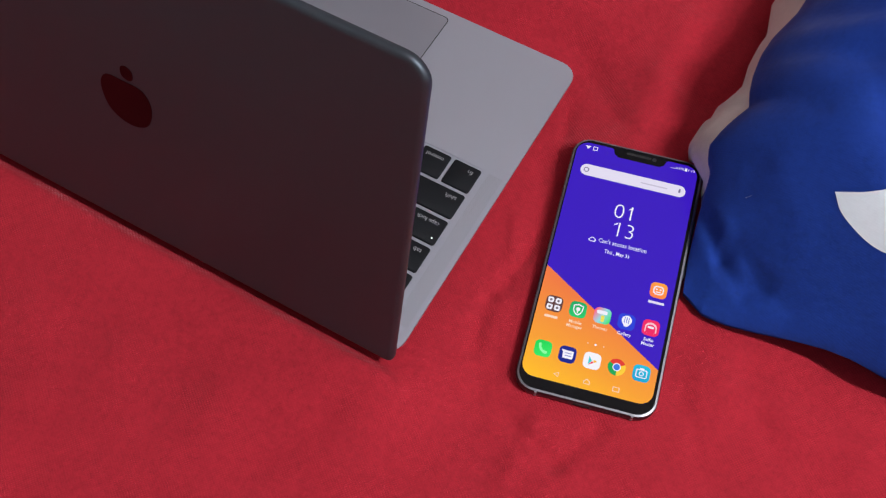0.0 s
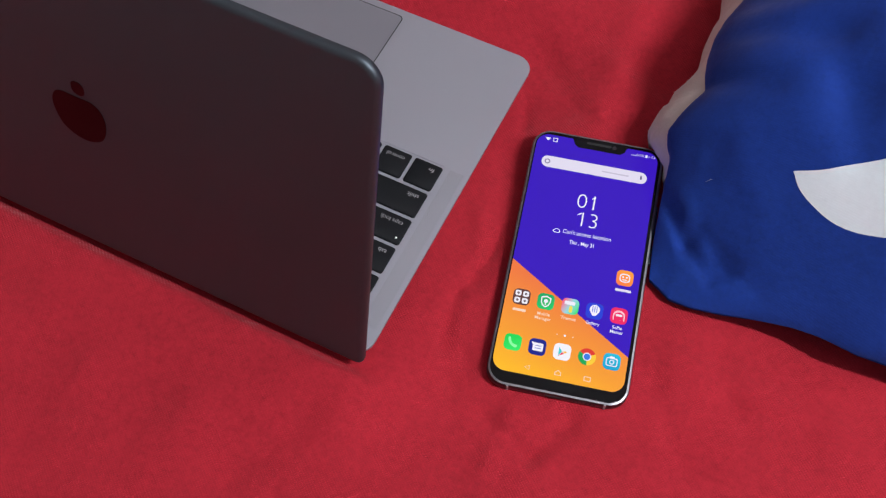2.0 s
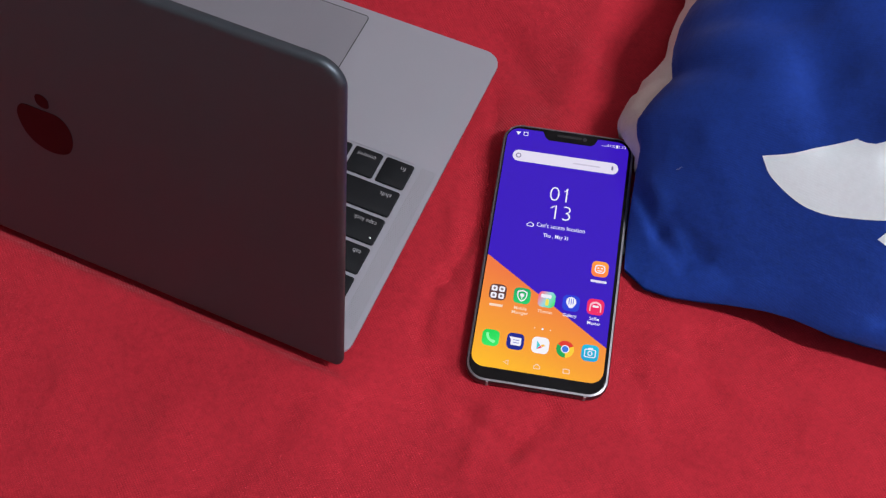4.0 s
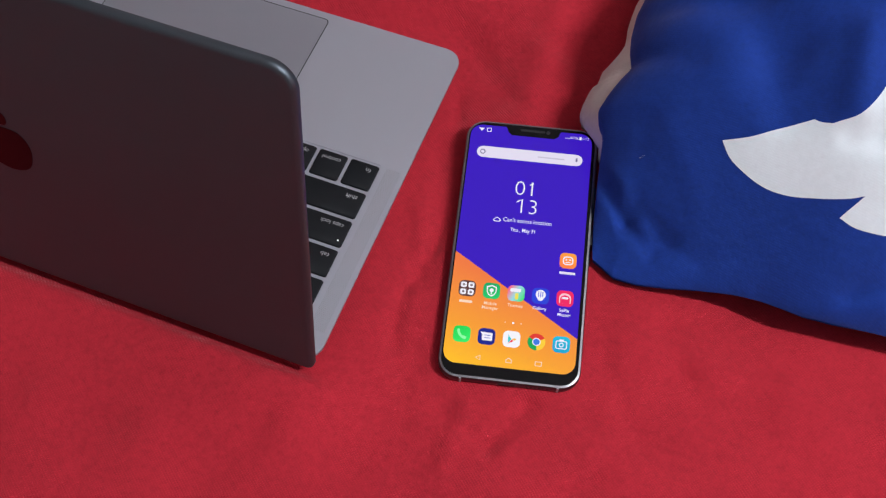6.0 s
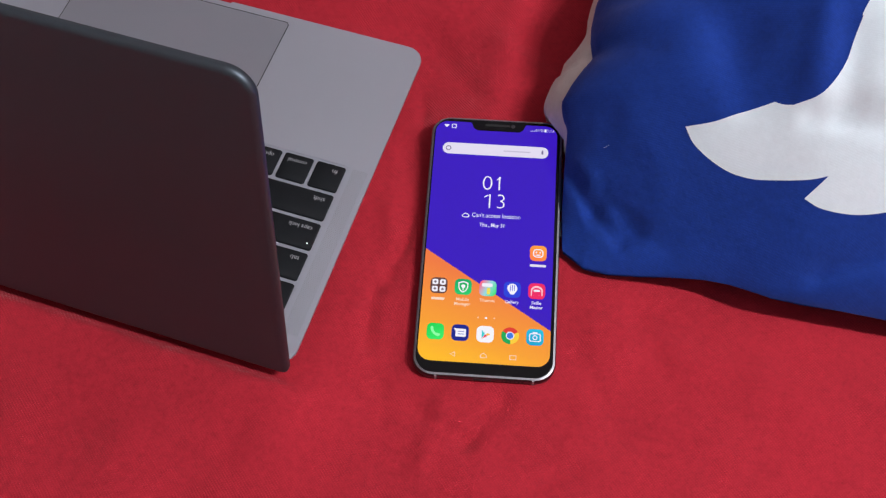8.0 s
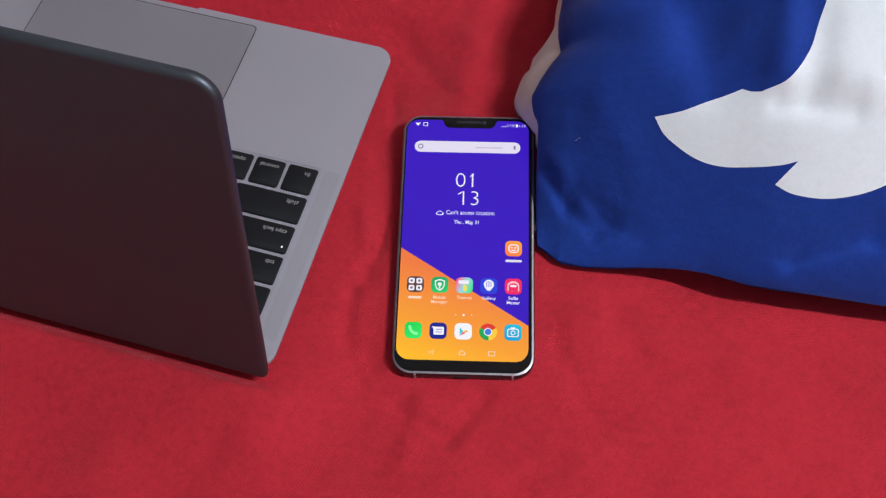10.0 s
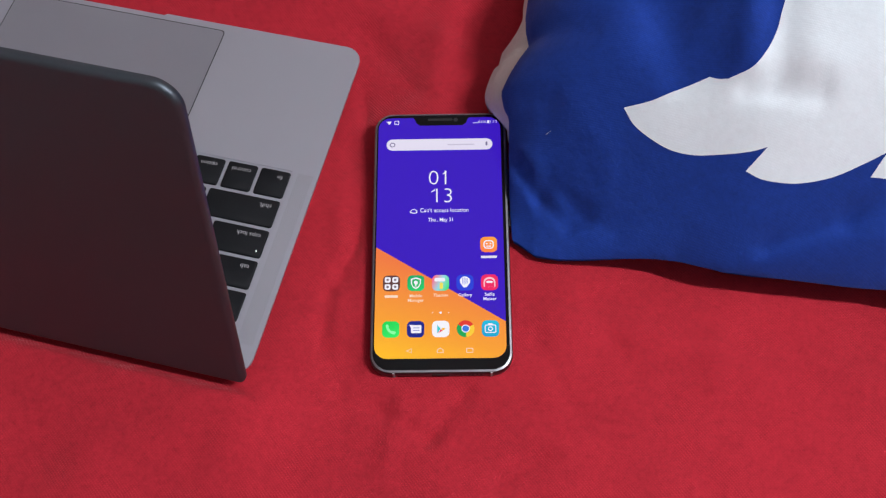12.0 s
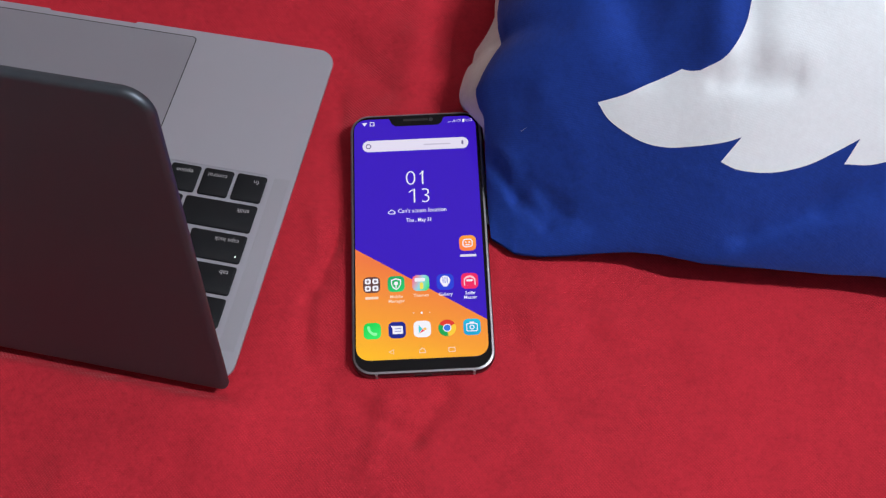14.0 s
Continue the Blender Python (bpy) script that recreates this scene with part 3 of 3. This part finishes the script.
COLS = [-0.0256, -0.0127, 0.0003, 0.0132, 0.0261]
ICON = 0.0090


def icon(x, y, material, size=ICON, r=0.0026, label=""):
    return part("app_icon", flat(rounded(size, size, r, 5, x, y), Z1), material, screen, label, None)


def glyph(parent, outline, material, z=Z2):
    return part("glyph", flat(outline, z), material, parent, "", None)


def circle(cx, cy, r, n=20):
    return [(cx + r * math.cos(2 * math.pi * k / n), cy + r * math.sin(2 * math.pi * k / n)) for k in range(n)]


def gradient(name, c0, c1, x0, y0, dx, dy, c_mid=None):
    """A display colour that runs from one tone to another across an icon."""
    m = Mat(name, grey(0.005), 0.22)
    m.set("Specular IOR Level", 0.12)
    c = m.node("ShaderNodeSeparateXYZ", Vector=m.coords())
    gx = m.mul(m.mul(c.outputs["X"], x0, "SUBTRACT"), dx / ICON)
    gy = m.mul(m.mul(c.outputs["Y"], y0, "SUBTRACT"), dy / ICON)
    stops = [(0.0, c0), (1.0, c1)] if c_mid is None else [(0.0, c0), (0.5, c_mid), (1.0, c1)]
    m.set("Emission Color", m.ramp(m.mul(m.mul(gx, gy, "ADD"), 0.5, "ADD"), stops))
    m.set("Emission Strength", 1.0)
    return m.m


Y_TOP, Y_MID, Y_LOW = -0.0075, -0.0293, -0.0550
g_white = M_D_WHITE
# face-like app
i = icon(COLS[4], Y_TOP, gradient("icon_orange", srgb(255, 120, 70), srgb(255, 165, 60), COLS[4], Y_TOP, 0.3, 0.7), label="orange app icon")
part("glyph", ring_plate(rounded(0.0056, 0.0050, 0.0018, 4, COLS[4], Y_TOP), rounded(0.0044, 0.0038, 0.0014, 4, COLS[4], Y_TOP), Z2), g_white, i, "", None)
for dx in (-0.0010, 0.0010):
    glyph(i, circle(COLS[4] + dx, Y_TOP + 0.0005, 0.0005, 10), g_white)
glyph(i, rounded(0.0026, 0.0006, 0.0002, 2, COLS[4], Y_TOP - 0.0010), g_white)
# folder of four
i = icon(COLS[0], Y_MID, lit("icon_folder", srgb(96, 62, 62)), label="brown folder icon with four tiles")
for dx, dy in ((-1, 1), (1, 1), (-1, -1), (1, -1)):
    tile = glyph(i, rounded(0.0031, 0.0031, 0.0008, 3, COLS[0] + dx * 0.0020, Y_MID + dy * 0.0020), g_white)
    glyph(tile, circle(COLS[0] + dx * 0.0020, Y_MID + dy * 0.0020, 0.0007, 10), lit("folder_dot", srgb(120, 110, 120)), Z3)
# shield
i = icon(COLS[1], Y_MID, gradient("icon_green_shield", srgb(22, 160, 100), srgb(40, 205, 110), COLS[1], Y_MID, 0.2, -0.8), label="green shield app icon")
shield = [(0, 0.0033), (0.0027, 0.0024), (0.0026, -0.0004), (0.0016, -0.0024), (0, -0.0034), (-0.0016, -0.0024), (-0.0026, -0.0004), (-0.0027, 0.0024)]
part("glyph", ring_plate([(COLS[1] + x, Y_MID + y) for x, y in shield], [(COLS[1] + 0.78 * x, Y_MID + 0.78 * y) for x, y in shield], Z2), g_white, i, "", None)
glyph(i, circle(COLS[1], Y_MID + 0.0003, 0.0011, 14), g_white)
glyph(i, rounded(0.0006, 0.0018, 0.0002, 2, COLS[1], Y_MID - 0.0012), g_white)
# brush of many colours
i = icon(COLS[2], Y_MID, gradient("icon_rainbow", srgb(255, 50, 110), srgb(40, 225, 90), COLS[2], Y_MID, 0.75, -0.35, srgb(150, 215, 225)), label="many-coloured app icon")
glyph(i, rounded(0.0056, 0.0020, 0.0006, 3, COLS[2] - 0.0004, Y_MID + 0.0018), g_white)
glyph(i, rounded(0.0018, 0.0038, 0.0008, 3, COLS[2] + 0.0004, Y_MID - 0.0016), lit("brush_yellow", srgb(240, 225, 90)))
# balloon
i = icon(COLS[3], Y_MID, lit("icon_blue", srgb(42, 66, 214)), label="blue balloon app icon")
balloon = [(COLS[3] + 0.0027 * math.cos(a), Y_MID + 0.0008 + 0.0027 * math.sin(a)) for a in [radians(-35 + 250 * k / 16) for k in range(17)]]
glyph(i, balloon + [(COLS[3] - 0.0008, Y_MID - 0.0027), (COLS[3] + 0.0008, Y_MID - 0.0027)], g_white)
for dx in (-0.0011, 0.0, 0.0011):
    glyph(i, rounded(0.00035, 0.0034, 0.0001, 2, COLS[3] + dx, Y_MID + 0.0010), lit("balloon_stripe", srgb(42, 66, 214)), Z3)
# arch
i = icon(COLS[4], Y_MID, lit("icon_pink", srgb(238, 42, 100)), label="pink arch app icon")
arch = lambda s: [(COLS[4] + s * x, Y_MID - 0.0026 + s * y) for x, y in [(-0.0031, 0), (0.0031, 0)] + [(0.0031 * math.cos(a), 0.0030 + 0.0026 * math.sin(a)) for a in [math.pi * k / 10 for k in range(11)]]]
glyph(i, arch(1.0), lit("arch_pale", srgb(250, 195, 210)))
glyph(i, arch(0.80), lit("arch_pink", srgb(238, 42, 100)), Z3)
glyph(i, rounded(0.0034, 0.0012, 0.0005, 3, COLS[4], Y_MID + 0.0002), g_white, Z3 + 0.00003)
# lower row
i = icon(COLS[0], Y_LOW, gradient("icon_green", srgb(20, 205, 80), srgb(60, 240, 110), COLS[0], Y_LOW, 0.3, -0.6), label="green telephone app icon")
handset = spline([(-0.0026, 0.0024), (-0.0014, 0.0026), (-0.0010, 0.0010), (0.0000, -0.0006), (0.0016, -0.0010), (0.0026, -0.0014), (0.0020, -0.0027), (0.0000, -0.0022), (-0.0020, -0.0002)], steps=3)
glyph(i, [(COLS[0] + x, Y_LOW + y) for x, y in handset], lit("handset_pale", srgb(140, 250, 165)))
i = icon(COLS[1], Y_LOW, lit("icon_navy", srgb(26, 38, 140)), label="navy message app icon")
glyph(i, rounded(0.0054, 0.0044, 0.0006, 3, COLS[1] + 0.0003, Y_LOW) + [], g_white)
glyph(i, [(COLS[1] - 0.0034, Y_LOW + 0.0024), (COLS[1] - 0.0012, Y_LOW + 0.0022), (COLS[1] - 0.0022, Y_LOW + 0.0004)], g_white, Z3)
for dy in (0.0007, -0.0007):
    glyph(i, rounded(0.0032, 0.0004, 0.0001, 2, COLS[1] + 0.0004, Y_LOW + dy), lit("message_line", srgb(120, 130, 200)), Z3)
i = icon(COLS[2], Y_LOW, lit("icon_white", srgb(244, 242, 250)), label="white app icon with a coloured triangle")
tri = [(-0.0018, 0.0024), (-0.0018, -0.0024), (0.0026, 0.0)]
glyph(i, [(COLS[2] + x, Y_LOW + y) for x, y in (tri[0], (-0.0018, -0.0024), (0.0000, 0.0))], lit("tri_teal", srgb(60, 200, 210)))
glyph(i, [(COLS[2] + x, Y_LOW + y) for x, y in ((0.0001, 0.0), (0.0014, 0.0007), (0.0026, 0.0), (0.0014, -0.0007))], lit("tri_yellow", srgb(250, 190, 60)))
glyph(i, [(COLS[2] + x, Y_LOW + y) for x, y in ((-0.0017, -0.0025), (0.0013, -0.0009), (0.0, -0.0002))], lit("tri_red", srgb(235, 70, 90)))
i = part("app_icon", flat(circle(COLS[3], Y_LOW, 0.0046, 30), Z1), lit("wheel_red", srgb(225, 60, 50)), screen, "round three-coloured app icon", None)
sector = lambda a0, a1, r: [(COLS[3], Y_LOW)] + [(COLS[3] + r * math.cos(radians(a0 + (a1 - a0) * k / 10)), Y_LOW + r * math.sin(radians(a0 + (a1 - a0) * k / 10))) for k in range(11)]
glyph(i, sector(150, 275, 0.00462), lit("wheel_green", srgb(30, 165, 85)))
glyph(i, sector(275, 388, 0.00462), lit("wheel_yellow", srgb(250, 205, 60)))
glyph(i, circle(COLS[3], Y_LOW, 0.0022), g_white, Z3)
glyph(i, circle(COLS[3], Y_LOW, 0.0017), lit("wheel_blue", srgb(60, 120, 225)), Z3 + 0.00003)
i = icon(COLS[4], Y_LOW, gradient("icon_cyan", srgb(20, 150, 205), srgb(40, 195, 225), COLS[4], Y_LOW, 0.2, 0.6), label="cyan camera app icon")
part("glyph", ring_plate(rounded(0.0060, 0.0046, 0.0009, 3, COLS[4], Y_LOW - 0.0002), rounded(0.0050, 0.0036, 0.0006, 3, COLS[4], Y_LOW - 0.0002), Z2), g_white, i, "", None)
part("glyph", ring_plate(circle(COLS[4], Y_LOW - 0.0002, 0.0013), circle(COLS[4], Y_LOW - 0.0002, 0.0008), Z2), g_white, i, "", None)
glyph(i, rounded(0.0024, 0.0009, 0.0002, 2, COLS[4], Y_LOW + 0.0024), g_white)
# names under the icons: words that can be read, bars for the rest
part("name_bar", flat(rounded(0.0086, 0.0014, 0.0004, 2, COLS[4], Y_TOP - 0.0072), Z1), M_D_BAR, screen, "", None)
part("name_bar", flat(rounded(0.0070, 0.0014, 0.0004, 2, COLS[0], Y_MID - 0.0074), Z1), M_D_SOFT, screen, "", None)
for text, col, dy, mat in (("Mobile", 1, 0.0072, M_D_SOFT), ("Manager", 1, 0.0097, M_D_SOFT), ("Themes", 2, 0.0070, M_D_SOFT),
                           ("Gallery", 3, 0.0070, M_D_WHITE), ("Selfie", 4, 0.0068, M_D_WHITE), ("Master", 4, 0.0093, M_D_WHITE)):
    writing("icon_name", text, 0.0025, mat, screen, pose(COLS[col], Y_MID - dy, Z1), bold=0.00003)
for k, r in ((-1, 0.00035), (0, 0.00062), (1, 0.00035)):
    part("page_dot", disc(COLS[2] + k * 0.0042, -0.0460, r, Z1, 12), M_D_WHITE if k == 0 else M_D_SOFT, screen, "", None)
NAV_Y = -0.0668
tri = [(-0.0160 + 0.0013, NAV_Y + 0.0014), (-0.0160 + 0.0013, NAV_Y - 0.0014), (-0.0160 - 0.0015, NAV_Y)]
tc = (-0.0160 + 0.0004, NAV_Y)
part("navigation_mark", ring_plate(tri, [(tc[0] + 0.68 * (x - tc[0]), tc[1] + 0.68 * (y - tc[1])) for x, y in tri], Z1), M_D_SOFT, screen, "", None)
home = [(-0.0017, -0.0012), (0.0017, -0.0012), (0.0017, 0.0004), (0.0, 0.0017), (-0.0017, 0.0004)]
part("navigation_mark", ring_plate([(x, NAV_Y + y) for x, y in home], [(0.74 * x, NAV_Y + 0.70 * y) for x, y in home], Z1), M_D_SOFT, screen, "", None)
part("navigation_mark", ring_plate(rounded(0.0036, 0.0026, 0.0003, 2, 0.0152, NAV_Y), rounded(0.0028, 0.0018, 0.0002, 2, 0.0152, NAV_Y), Z1), M_D_SOFT, screen, "", None)

# ---- pillow ----
PILLOW_O, PILLOW_TURN, PILLOW_L = (0.033, -0.008), -12.0, 0.40
PILLOW_N = 210
LEFT_EDGE = [(0.0, 0.0050), (0.02, 0.0), (0.038, -0.0045), (0.0473, -0.0060), (0.0568, -0.0078), (0.0655, -0.0115), (0.0745, -0.0153), (0.0833, -0.0125), (0.0913, -0.0090),
             (0.0995, -0.0048), (0.1075, -0.0080), (0.118, -0.0100), (0.1334, -0.0108), (0.1477, -0.0091), (0.1675, -0.0030), (0.23, 0.004), (0.30, 0.0), (0.40, 0.008)]
NEAR_EDGE = [(0.0, 0.0050), (0.0071, 0.0018), (0.0138, -0.0019), (0.0260, -0.0027), (0.0422, -0.0010), (0.0566, 0.0012), (0.0766, 0.0032), (0.0909, 0.0035),
             (0.1138, 0.0003), (0.1280, 0.0006), (0.1565, 0.0026), (0.1791, 0.0041), (0.2030, 0.0070), (0.30, 0.005), (0.40, 0.012)]
BAND = [(0.0, -0.004), (0.05, -0.004), (0.066, -0.0010), (0.0771, 0.0080), (0.0856, 0.0138), (0.0980, 0.0180), (0.1089, 0.0128), (0.118, 0.0055), (0.127, 0.0010),
        (0.142, 0.0042), (0.159, 0.0090), (0.1746, 0.0110), (0.1944, 0.0180), (0.25, 0.010), (0.40, 0.0)]
WRINKLES = [  # a0, b0, a1, b1, half width, height
    (-0.002, 0.046, 0.017, 0.027, 0.0045, -0.0044), (0.017, 0.027, 0.032, 0.015, 0.0050, -0.0040), (0.020, 0.034, 0.042, 0.018, 0.0040, -0.0020),
    (0.021, 0.031, 0.038, 0.019, 0.0055, -0.0026), (0.038, 0.019, 0.057, 0.011, 0.0060, -0.0016), (0.008, 0.045, 0.028, 0.024, 0.0040, 0.0026),
    (0.090, 0.001, 0.132, 0.010, 0.0060, -0.0022), (0.132, 0.010, 0.166, 0.023, 0.0060, -0.0026), (0.166, 0.023, 0.184, 0.031, 0.0060, -0.0024),
    (0.125, 0.001, 0.190, 0.016, 0.0080, 0.0022), (0.046, 0.118, 0.067, 0.094, 0.0150, -0.0042), (0.067, 0.094, 0.082, 0.074, 0.0120, -0.0034),
    (0.097, 0.102, 0.1035, 0.074, 0.0070, 0.0032), (0.113, 0.094, 0.119, 0.070, 0.0075, -0.0022), (0.1065, 0.0632, 0.1377, 0.0629, 0.0055, -0.0019),
    (0.118, 0.078, 0.140, 0.072, 0.0080, 0.0011), (-0.004, 0.0995, 0.032, 0.092, 0.0050, -0.0014), (-0.014, 0.0745, 0.020, 0.066, 0.0050, -0.0014),
    (-0.010, 0.125, 0.050, 0.124, 0.0080, -0.0022), (0.000, 0.150, 0.080, 0.150, 0.0090, -0.0030), (0.020, 0.112, 0.075, 0.085, 0.0140, 0.0016),
    (0.055, 0.100, 0.075, 0.070, 0.0080, -0.0014), (0.030, 0.062, 0.048, 0.038, 0.0080, 0.0012),
]


def seam_height(a, b):
    s1, s2 = smoothstep(a / 0.13), smoothstep((b - 0.01) / 0.10)
    return 0.006 + 0.018 * s1 * (1 - s2) + 0.042 * s2


def crease(a, b):
    z = 0.0
    for a0, b0, a1, b1, width, rise in WRINKLES:
        da, db = a1 - a0, b1 - b0
        t = min(max(((a - a0) * da + (b - b0) * db) / (da * da + db * db), 0), 1)
        side = math.hypot(a - a0 - t * da, b - b0 - t * db)
        z += 1.4 * rise * math.exp(-((side / width) ** 2))
    return z


def plump(d):
    d = min(max(d / PILLOW_L, 0.0), 1.0)
    return max(4 * d * (1 - d), 0.0) ** 0.68


def pillow_top(a, b):
    near = 1 - (1 - min(max(b / (PILLOW_L / 2), 0.0), 1.0)) ** 2
    f = plump(a) * (near ** 0.75 if b < PILLOW_L / 2 else plump(b))
    return seam_height(a, b) + 0.115 * f + crease(a, b) * min(1, 0.3 + 3.0 * f) + 0.002 * noise.noise((a * 25, b * 25, 1.0)) * f


def shifted(a, b):
    """Moves the square's sides in and out where the seam puckers."""
    k = (1 - a / PILLOW_L) ** 6
    n = (1 - b / PILLOW_L) ** 6
    return a + table_value(LEFT_EDGE, b) * k, b + table_value(NEAR_EDGE, a) * n


pillow = tagged(new("pillow"), "plump blue cushion with a white wing-like print", "pillow")
pillow.matrix_world = pose(PILLOW_O[0], PILLOW_O[1], 0, 0, 0, PILLOW_TURN)
bpy.context.view_layer.update()
N = PILLOW_N
steps = [PILLOW_L * (1 - math.cos(math.pi * i / N)) / 2 for i in range(N + 1)]
verts, faces = [], []


def beside_phone(p):
    """Keeps a place of the pillow clear of the phone that lies against it."""
    w = pillow.matrix_world @ Vector(p)
    if w.y < 0.0745 and w.z < 0.05:
        w.x = max(w.x, 0.0380 if w.z < 0.016 else 0.0380 - 0.012 * smoothstep((w.y - 0.056) / 0.0185))
    return tuple(pillow.matrix_world.inverted() @ w)


for b in steps:
    for a in steps:
        verts.append(beside_phone((*shifted(a, b), pillow_top(a, b))))
for j in range(N):
    for i in range(N):
        q = j * (N + 1) + i
        faces.append((q, q + 1, q + N + 2, q + N + 1))
data = bpy.data.meshes.new("cover")
data.from_pydata(verts, [], faces)
data.materials.append(M_BLUE)
data.shade_smooth()
cover = new("cover", data)
cover.parent = pillow
tagged(cover, "blue cotton front, creased near its seam")

# the pale backing bulges out below the seam and tucks in underneath
rim = [j * (N + 1) for j in range(N, 0, -1)] + list(range(0, N)) + [j * (N + 1) + N for j in range(0, N)] + [N * (N + 1) + i for i in range(N, 0, -1)]
mid = Vector((PILLOW_L / 2, PILLOW_L / 2, 0))
rings = []
pw = pillow.matrix_world
for out, drop in ((0.0, 0.0), (0.55, 0.22), (0.95, 0.5), (1.0, 0.68), (0.8, 0.9), (-0.8, 1.0), (-3.0, 1.0)):
    ring = []
    for q in rim:
        x, y, z = verts[q]
        a_side = x < 0.1 and 0.02 < y < 0.38
        width = table_value(BAND, y) if a_side else -0.012 * smoothstep(x / 0.09) - 0.001
        push = Vector((-1, 0, 0)) if a_side else Vector((PILLOW_L / 2 - x, PILLOW_L / 2 - y, 0)).normalized() * -1
        if out < 0:
            push, width = -(mid - Vector((x, y, 0))).normalized(), 0.012 if a_side else 0.05
        p = Vector((x, y, 0)) + push * width * out
        w = pw @ p
        floor_z = bed_height(w.x, w.y) + 0.0006
        if math.hypot(max(abs(w.x) - 0.038, 0), max(abs(w.y) - 0.0766, 0)) < 0.001:
            floor_z = max(floor_z, 0.0001)
        ring.append(beside_phone((p.x, p.y, z + (floor_z - z) * drop)))
    rings.append(ring)
n_rim = len(rim)
left_side = [k for k, q in enumerate(rim) if verts[q][0] < 0.1 and 0.064 < verts[q][1] < 0.38]
for name, chosen, material, words in (("backing", [k for k in left_side], M_BACKING, "off-white cotton backing bulging out below the seam"),
                                      ("underside", [k for k in range(n_rim) if k not in set(left_side)], M_BLUE, "blue cotton turned under the seam")):
    bm = bmesh.new()
    made = [[bm.verts.new(p) for p in ring] for ring in rings]
    for k in chosen:
        for r0, r1 in zip(made, made[1:]):
            bm.faces.new((r0[k], r0[(k + 1) % n_rim], r1[(k + 1) % n_rim], r1[k]))
    bmesh.ops.delete(bm, geom=[v for v in bm.verts if not v.link_faces], context="VERTS")
    part(name, bm, material, pillow, words, 70)

# the white print lies on the cover
MOTIF = [(0.0494, 0.0582, 1), (0.0622, 0.0603), (0.0736, 0.0646), (0.0862, 0.0686, 1), (0.0902, 0.0673), (0.0946, 0.0668, 1), (0.1038, 0.0699), (0.1083, 0.0757), (0.1112, 0.0843), (0.1118, 0.0928),
         (0.1126, 0.1011), (0.1137, 0.1091), (0.1308, 0.1646), (0.21, 0.22), (0.27, 0.27), (0.33, 0.25), (0.345, 0.17), (0.32, 0.09, 1), (0.29, 0.085), (0.25, 0.068, 1), (0.215, 0.050),
         (0.1842, 0.0400), (0.1689, 0.0380, 1), (0.1729, 0.0467, 1), (0.1653, 0.0425), (0.1520, 0.0360), (0.1366, 0.0322), (0.1218, 0.0321), (0.1123, 0.0347, 1), (0.1194, 0.0434, 1), (0.1125, 0.0416),
         (0.1008, 0.0406), (0.0851, 0.0406), (0.0718, 0.0436), (0.0570, 0.0509)]
bm = bmesh.new()
bm.faces.new([bm.verts.new((x, y, 0)) for x, y in spline(MOTIF, steps=6)])
bmesh.ops.triangulate(bm, faces=bm.faces[:])
for _ in range(10):
    long_edges = [e for e in bm.edges if e.calc_length() > 0.0030]
    if not long_edges:
        break
    bmesh.ops.subdivide_edges(bm, edges=long_edges, cuts=1)
    bmesh.ops.triangulate(bm, faces=[f for f in bm.faces if len(f.verts) > 3])


def cover_height(x, y):
    a, b = x, y
    for _ in range(5):
        a, b = (x - table_value(LEFT_EDGE, b) * (1 - max(a, 0) / PILLOW_L) ** 6, y - table_value(NEAR_EDGE, a) * (1 - max(b, 0) / PILLOW_L) ** 6)
    return pillow_top(a, b)


for v in bm.verts:
    v.co.z = cover_height(v.co.x, v.co.y) + 0.00035
part("printed_motif", bm, M_WHITE, pillow, "white printed wing-like shape", 180)

# a loose thread on the cushion
def thread_place(t):
    a, b = 0.0141, 0.0517
    x, y = a + 0.0013 * t, b + 0.0004 * math.sin(2.2 * t)
    return x, y, cover_height(x, y) + 0.0008


bm = bmesh.new()
loops = []
for k in range(9):
    c = Vector(thread_place(-1 + k / 4))
    loops.append([bm.verts.new(c + Vector((0, 0.00009 * math.cos(q * math.pi / 2), 0.00009 * math.sin(q * math.pi / 2)))) for q in range(4)])
for r0, r1 in zip(loops, loops[1:]):
    for q in range(4):
        bm.faces.new((r0[q], r0[(q + 1) % 4], r1[(q + 1) % 4], r1[q]))
thread = link("thread", bm, M_BACKING, None, "", 60, pillow.matrix_world.copy())
tagged(thread, "tiny pale loose thread on the blue cushion", "thread")
